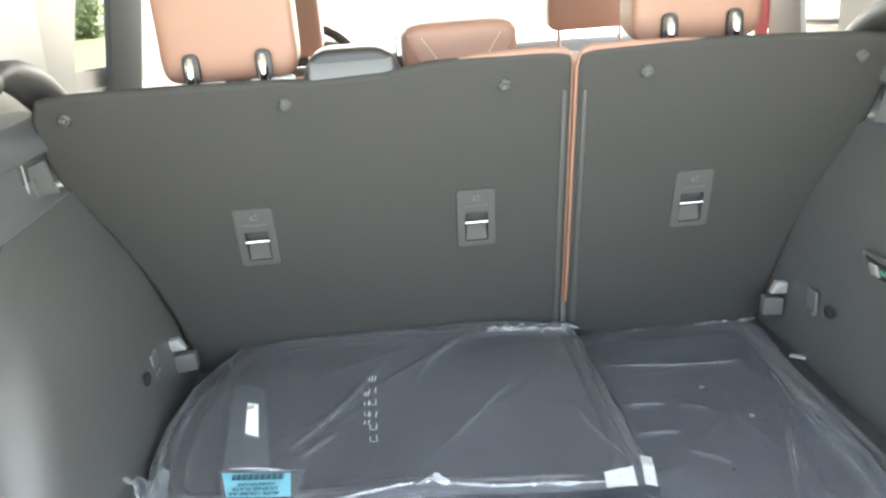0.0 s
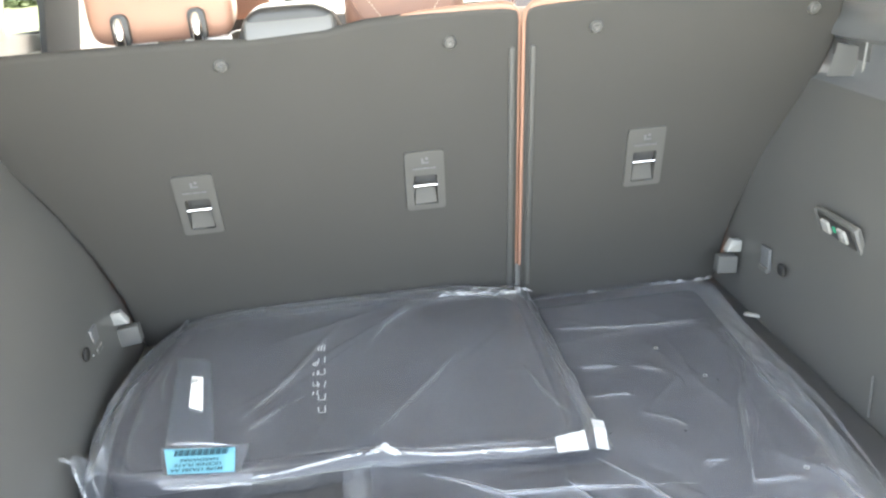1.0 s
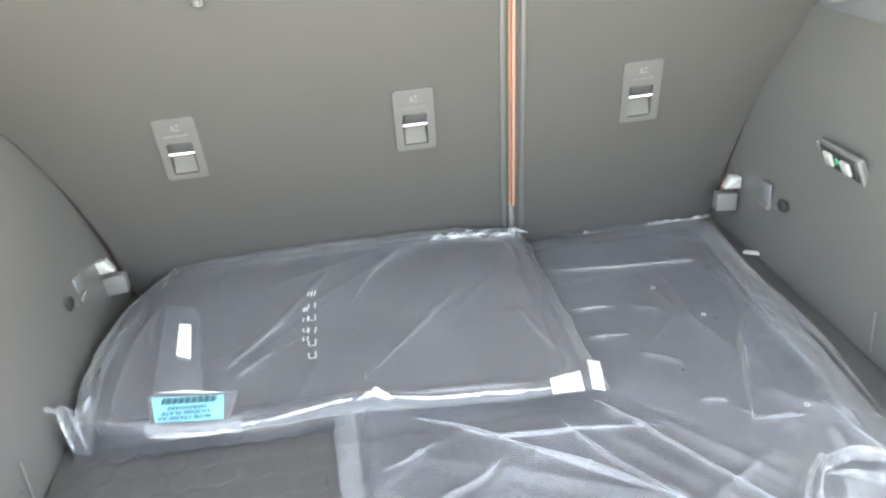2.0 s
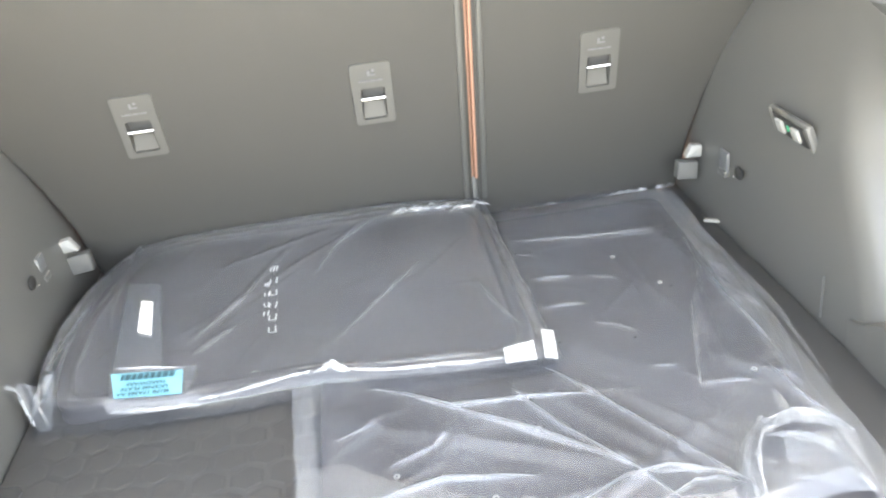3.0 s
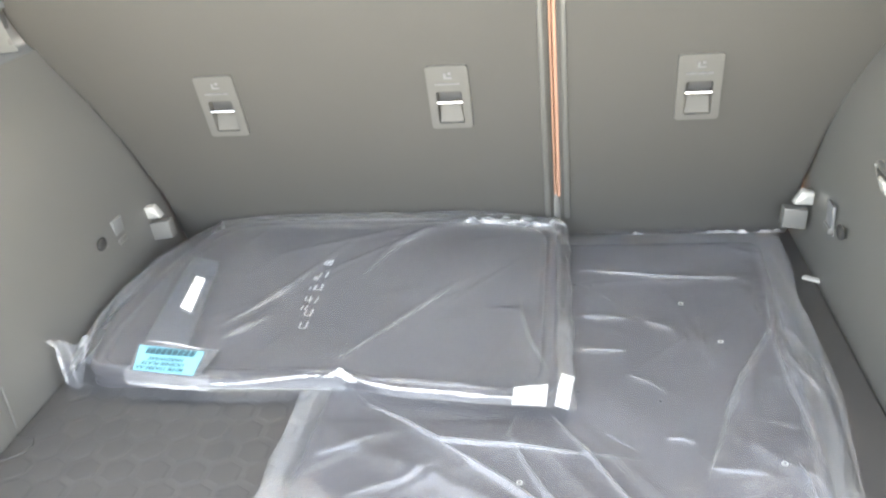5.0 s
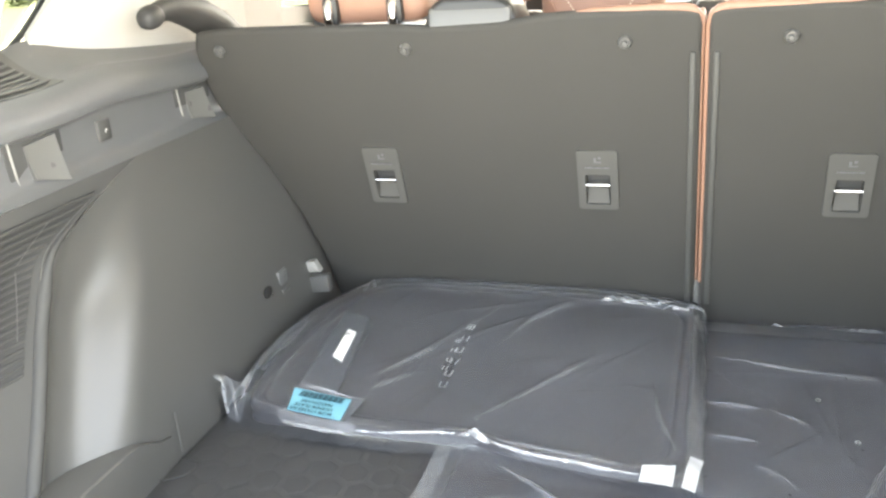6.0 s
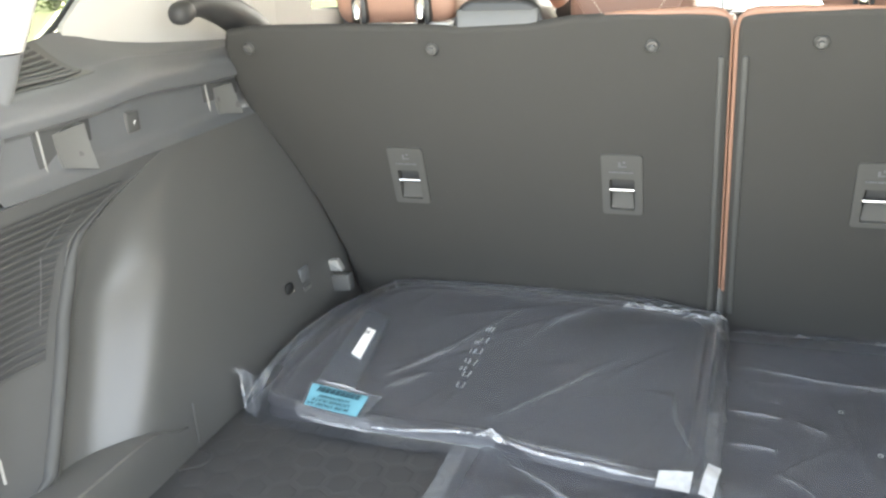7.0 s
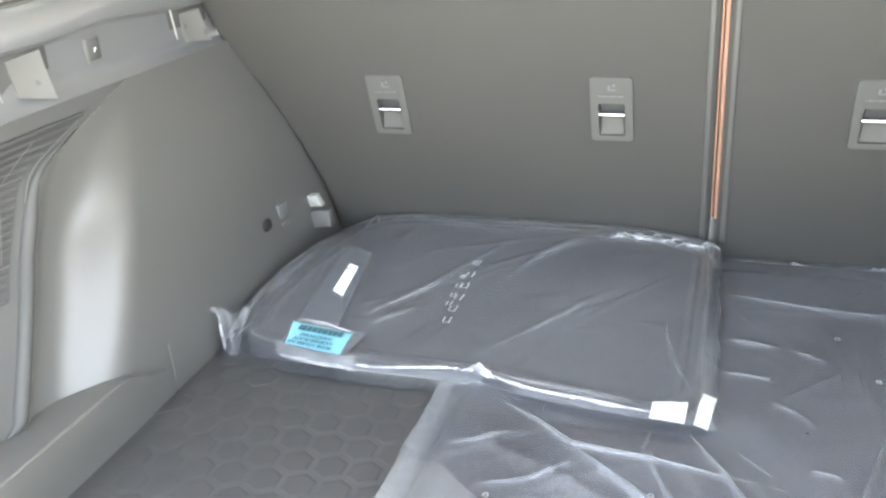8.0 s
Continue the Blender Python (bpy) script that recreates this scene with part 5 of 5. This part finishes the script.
low = thing("lower_bag", "large wrinkled clear plastic bag round a flat liner", "plastic bag")
FOLDS_B = [(0.19, 1.10, 0.36, 0.86, 0.008, 0.008), (0.13, 1.09, 0.30, 0.84, 0.007, 0.007), (-0.08, 1.07, 0.24, 0.90, 0.010, 0.010), (0.44, 1.50, 0.36, 1.02, 0.009, 0.012), (0.41, 1.47, 0.45, 1.10, 0.008, 0.009),
           (-0.02, 0.98, 0.10, 1.06, 0.006, 0.006), (-0.12, 1.02, -0.02, 1.10, 0.006, 0.005), (0.20, 1.44, 0.45, 1.46, 0.005, 0.005), (0.30, 1.46, 0.38, 1.12, 0.005, 0.005), (0.46, 1.56, 0.46, 1.0, 0.008, 0.008),
           (0.35, 1.10, 0.44, 0.98, 0.007, 0.009), (-0.10, 0.86, 0.20, 0.90, 0.010, 0.012), (-0.14, 0.90, 0.0, 0.98, 0.007, 0.008), (0.24, 1.20, 0.33, 1.30, 0.005, 0.004), (0.42, 1.20, 0.47, 1.36, 0.006, 0.006),
           (0.10, 0.84, 0.32, 0.98, 0.007, 0.008), (-0.15, 1.14, -0.155, 0.85, 0.007, 0.006)]


LOWER_FOLDS = (([(0.182, 1.488), (0.300, 1.462), (0.420, 1.451)], 0.0024, 0.003), ([(0.446, 1.404), (0.429, 1.297), (0.380, 1.201), (0.345, 1.104), (0.322, 1.038)], 0.0055, 0.010),
               ([(0.462, 1.38), (0.430, 1.263), (0.431, 1.183), (0.434, 1.075)], 0.0050, 0.009), ([(0.114, 1.130), (0.104, 1.082), (0.146, 0.995), (0.205, 0.905), (0.235, 0.85)], 0.0036, 0.006), ([(0.152, 1.122), (0.190, 1.062), (0.224, 0.999), (0.310, 0.855)], 0.0040, 0.006),
               ([(-0.072, 1.140), (-0.019, 1.109), (0.026, 1.075), (0.110, 1.068), (0.255, 1.046)], 0.0040, 0.005), ([(0.026, 1.073), (0.115, 0.999), (0.205, 0.915)], 0.0060, 0.007), ([(-0.115, 1.045), (-0.076, 1.060), (-0.041, 1.088)], 0.0024, 0.004),
               ([(-0.065, 0.980), (-0.004, 1.006), (0.034, 1.049)], 0.0026, 0.004), ([(0.350, 1.437), (0.347, 1.307), (0.342, 1.176)], 0.0013, 0.0012), ([(0.183, 1.350), (0.22, 1.346), (0.252, 1.342)], 0.0030, 0.003), ([(0.185, 1.265), (0.22, 1.262), (0.250, 1.259)], 0.0024, 0.003), ([(0.278, 1.086), (0.294, 1.084), (0.310, 1.080)], 0.0030, 0.003),
               ([(0.317, 1.037), (0.35, 1.031), (0.380, 1.025)], 0.0022, 0.003), ([(0.410, 1.045), (0.411, 0.985), (0.428, 0.920)], 0.0060, 0.010), ([(0.478, 1.56), (0.484, 1.36), (0.478, 1.15), (0.458, 0.99)], 0.0080, 0.004),
               ([(0.24, 1.21), (0.27, 1.19), (0.29, 1.165)], 0.0020, 0.003), ([(0.27, 1.34), (0.29, 1.325), (0.31, 1.315)], 0.0020, 0.003), ([(-0.09, 0.93), (0.0, 0.95), (0.10, 0.93)], 0.0050, 0.006), ([(0.44, 1.31), (0.462, 1.27), (0.478, 1.21)], 0.0030, 0.004), ([(0.435, 1.24), (0.45, 1.20), (0.472, 1.14)], 0.0030, 0.004))


def film_b(u, v):
    x, y = quad(TOP_B, u, v)
    x += 0.010 * n3(u * 3, v * 6, 1.0, 9.0) * abs(2 * u - 1) + 0.016 * u ** 6 * math.sin(math.pi * v)
    y += 0.006 * n3(u * 7, v * 3, 1.0, 4.0)
    flap = smooth(0.0, 0.05, u * 0.64) * smooth(0.0, 0.03, min((1 - u) * 0.64, v * 0.80))
    z = 0.004 + 0.0135 * flap + 0.010 * smooth(0.33, 0.46, x) * smooth(1.50, 1.0, y) * flap
    for x0, y0, x1, y1, w, h in FOLDS_B:
        z += 0.70 * h * ridge(x, y, x0, y0, x1, y1, w) * flap
    for path, w, h in LOWER_FOLDS:
        if near(x, y, path, 0.04):
            z += crease(x, y, path, 0.0022 + 0.6 * w, 0.003 + 0.5 * h) * flap
    wild = 0.45 + 0.5 * smooth(0.34, 0.46, x) + 0.4 * smooth(0.98, 0.86, y)
    z += wild * (0.0030 * crinkle(x, y, 13, 2.0, -0.8, 0.86) + 0.0016 * crinkle(x, y, 24, 6.0, 0.6, 0.84) + 0.0012 * facet(x, y, 10, 3.0, 0.4, 0.45) + 0.0006 * facet(x, y, 30, 5.0, -0.6, 0.5)) * flap + 0.0014 * abs(n3(x, y, 9, 2.0)) * flap + (1 - flap) * 0.002 * n3(x, y, 55, 3.0)
    if x < 0.18 and y > 1.10:
        z = min(z, 0.011 + 0.008 * smooth(0.155, 0.180, x) + 0.008 * smooth(1.13, 1.10, y))
    return (x, y, max(0.003, z))


part("film", sheet(film_b, spread(0, 1, 330), spread(0, 1, 420)), FILM_B, low)
# the gathered end: a thick neck of film, two arms and a loose flap between them
part("gathered_neck", crumple([(0.292, 0.820, 0.018), (0.299, 0.848, 0.024), (0.305, 0.876, 0.029), (0.318, 0.900, 0.032), (0.338, 0.924, 0.033), (0.362, 0.934, 0.028)], 0.0125, 0.017, 21.0, 200, 60, 4.2, 1.0, 0.35), FILM_K, low, "bunched white neck of the bag")
part("gathered_arm", crumple([(0.345, 0.930, 0.028), (0.380, 0.934, 0.032), (0.408, 0.929, 0.030), (0.440, 0.910, 0.022)], 0.0062, 0.010, 22.0, 140, 30, 3.0, 1.2, 0.6), FILM_K, low, "bright folded arm of film")
part("gathered_arm", crumple([(0.345, 0.920, 0.028), (0.365, 0.911, 0.030), (0.382, 0.901, 0.030), (0.398, 0.884, 0.028), (0.404, 0.861, 0.024), (0.414, 0.826, 0.016)], 0.0040, 0.008, 23.0, 160, 24, 2.2, 1.3, 0.6), FILM_K, low, "bright folded arm of film")
part("gathered_arm", crumple([(0.300, 0.868, 0.024), (0.278, 0.884, 0.024), (0.233, 0.904, 0.022), (0.187, 0.903, 0.021), (0.136, 0.884, 0.020)], 0.0042, 0.007, 24.0, 150, 18, 1.8, 1.0, 0.8), FILM_D, low, "soft fold of film running from the neck")
part("gathered_arm", crumple([(0.300, 0.858, 0.024), (0.275, 0.874, 0.024), (0.250, 0.876, 0.023), (0.210, 0.862, 0.021)], 0.0034, 0.006, 25.0, 110, 16, 1.8, 1.2, 0.8), FILM_D, low, "bright fold of film running from the neck")
for k, (pts, w) in enumerate((([(0.290, 0.822, 0.030), (0.297, 0.850, 0.036), (0.304, 0.880, 0.041), (0.320, 0.906, 0.044), (0.340, 0.928, 0.043), (0.366, 0.937, 0.036)], 0.0034),
                             ([(0.302, 0.826, 0.032), (0.309, 0.856, 0.038), (0.318, 0.884, 0.042), (0.336, 0.910, 0.043), (0.360, 0.924, 0.038)], 0.0022),
                             ([(0.350, 0.934, 0.038), (0.384, 0.938, 0.040), (0.412, 0.931, 0.036), (0.438, 0.914, 0.028)], 0.0026))):
    part("bright_pleat", crumple(pts, w, 0.004, 81.0 + k, 120, 14, 1.6, 1.5, 0.9), FILM_G, low, "bright glossy pleat of the bunched film")
FLAP = [(0.346, 0.868), (0.420, 0.826), (0.438, 0.912), (0.360, 0.912)]
part("loose_flap", sheet(lambda u, v: (*quad(FLAP, u, v), 0.012 + 0.012 * v + 0.004 * abs(math.sin(5 * u + 3 * v)) + 0.004 * n3(u * 3, v * 3, 1.0, 51.0) + 0.004 * facet(u * 0.1, v * 0.1, 45, 7.0, 0.5)), spread(0, 1, 70), spread(0, 1, 70)), FILM_F, low, "loose milky flap at the end of the bag")
part("gathered_fold", crumple([(0.372, 0.925, 0.030), (0.385, 0.960, 0.028), (0.392, 1.000, 0.022)], 0.007, 0.008, 27.0, 50, 16, 1.2, 0.4), FILM_C, low)
# flat strips where the film lies double along its edges
def strip(corners, z, edge=0.0):
    return sheet(lambda u, v: (*(lambda p: (p[0] + 0.004 * n3(u * 3, v * 7, 1.0, z * 90) * u, p[1]))(quad(corners, u, v)), z - 0.014 * smooth(0.88, 1.0, edge * u) + 0.0005 * n3(u * 2, v * 14, 1.0)), spread(0, 1, 12), spread(0, 1, 90))


part("doubled_edge", strip([(-0.130, 0.800), (-0.160, 0.800), (-0.168, 1.166), (-0.142, 1.166)], 0.0190, 1.0), FILM_F, low, "milky doubled edge of the film")
part("doubled_edge", strip([(0.405, 0.800), (0.449, 0.795), (0.504, 1.588), (0.466, 1.588)], 0.0225, 1.0), FILM_F, low, "milky doubled edge of the film")
rnd = random.Random(5)
for k in range(9):
    # small crumpled tips along the back edge of the film
    x = rnd.uniform(0.24, 0.50)
    part("edge_tip", crumple([(x, 1.604 + rnd.uniform(-0.004, 0.004), 0.021), (x + 0.006, 1.606, 0.023), (x + rnd.uniform(0.010, 0.024), 1.605 + rnd.uniform(-0.004, 0.004), 0.021)], rnd.uniform(0.0008, 0.0018), 0.003, 91.0 + k, 24, 8, 1.4, 1.0, 0.7), FILM_G, low)
DOUBLED = [(-0.158, 1.012), (-0.098, 1.000), (-0.060, 0.965), (-0.010, 0.944), (0.043, 0.914), (0.140, 0.884), (0.200, 0.870), (0.290, 0.860)]


def doubled(u, v):
    x = -0.158 + 0.44 * u
    top = lerp(DOUBLED, x) + 0.004 * n3(x, 1.0, 40)
    y = 0.806 + (top - 0.806) * v
    return (x, y, 0.0195 + 0.0035 * crinkle(x, y, 16, 2.0, 0.5, 0.75) + 0.0030 * facet(x, y, 13, 6.0, 0.8, 0.5) + 0.002 * abs(n3(x, y, 25)) - 0.003 * smooth(0.95, 1.0, v))


part("doubled_film", sheet(doubled, spread(0, 1, 150), spread(0, 1, 70)), FILM_D, low, "milky wrinkled film lying double")
# long folds where the film lies double
for k, (path, w, h) in enumerate(LOWER_FOLDS):
    part("fold", crumple([(x, y, 0.0205 + 0.006 * smooth(0.33, 0.46, x) * smooth(1.5, 1.0, y)) for x, y in path], w * (1.0 if h > 0.0045 else 0.7), h * 0.8, 30.0 + k, 30 * len(path), 8, 1.0, 0.7, 0.8), FILM_D if h > 0.0045 else FILM_F, low)

# fine crease lines in both films
rnd = random.Random(11)
for k in range(18):
    x, y = rnd.uniform(-0.10, 0.44), rnd.uniform(0.83, 1.50)
    if x < 0.19 and y > 1.08:
        x, y = rnd.uniform(0.20, 0.44), rnd.uniform(0.90, 1.50)
    a, ln = radians(rnd.gauss(-52, 26)), rnd.uniform(0.03, 0.11)
    pts = [(x + math.cos(a + 0.10 * q) * ln * q, y + math.sin(a + 0.10 * q) * ln * q, 0.0215 + 0.005 * smooth(0.33, 0.46, x) * smooth(1.5, 1.0, y)) for q in (-0.5, 0.0, 0.5)]
    part("fold", crumple(pts, rnd.uniform(0.0007, 0.0018), rnd.uniform(0.001, 0.0022), 200.0 + k, 40, 6, 1.0, 0.7, 0.8), FILM_F, low)
for k in range(8):
    x, y = rnd.uniform(-0.30, 0.12), rnd.uniform(1.20, 1.54)
    a, ln = radians(rnd.gauss(50, 14)), rnd.uniform(0.03, 0.10)
    pts = [(x + math.cos(a) * ln * q, y + math.sin(a) * ln * q) for q in (-0.5, 0.0, 0.5)]
    part("fold", crumple([(px, py, mat_height(px, py) + 0.0060) for px, py in pts], rnd.uniform(0.0006, 0.0013), rnd.uniform(0.0008, 0.0015), 240.0 + k, 40, 6, 1.0, 0.7, 0.8), FILM_F, bag)

# crumbs of packing that lie on the lower bag
CRUMBS = [(0.204, 1.421), (0.181, 1.338), (0.181, 1.424), (0.365, 1.506), (0.368, 1.433), (0.183, 1.16), (0.184, 1.07), (0.278, 1.143), (0.243, 1.248), (0.368, 1.252)]
crumbs = []
for k, (x, y) in enumerate(CRUMBS):
    z = 0.0285 + 0.004 * smooth(0.3, 0.45, x)
    crumbs.append(box(0.0030 + 0.0012 * (k % 3), 0.0018, 0.0014, 0.0006, (x, y, z), 1, Matrix.Rotation(k * 1.3, 4, 'Z')))
tagged(part("crumbs", join(*crumbs), PLASTIC_BLACK), "scattered dark crumbs lying on the clear bag", "crumbs", kind="stuff")
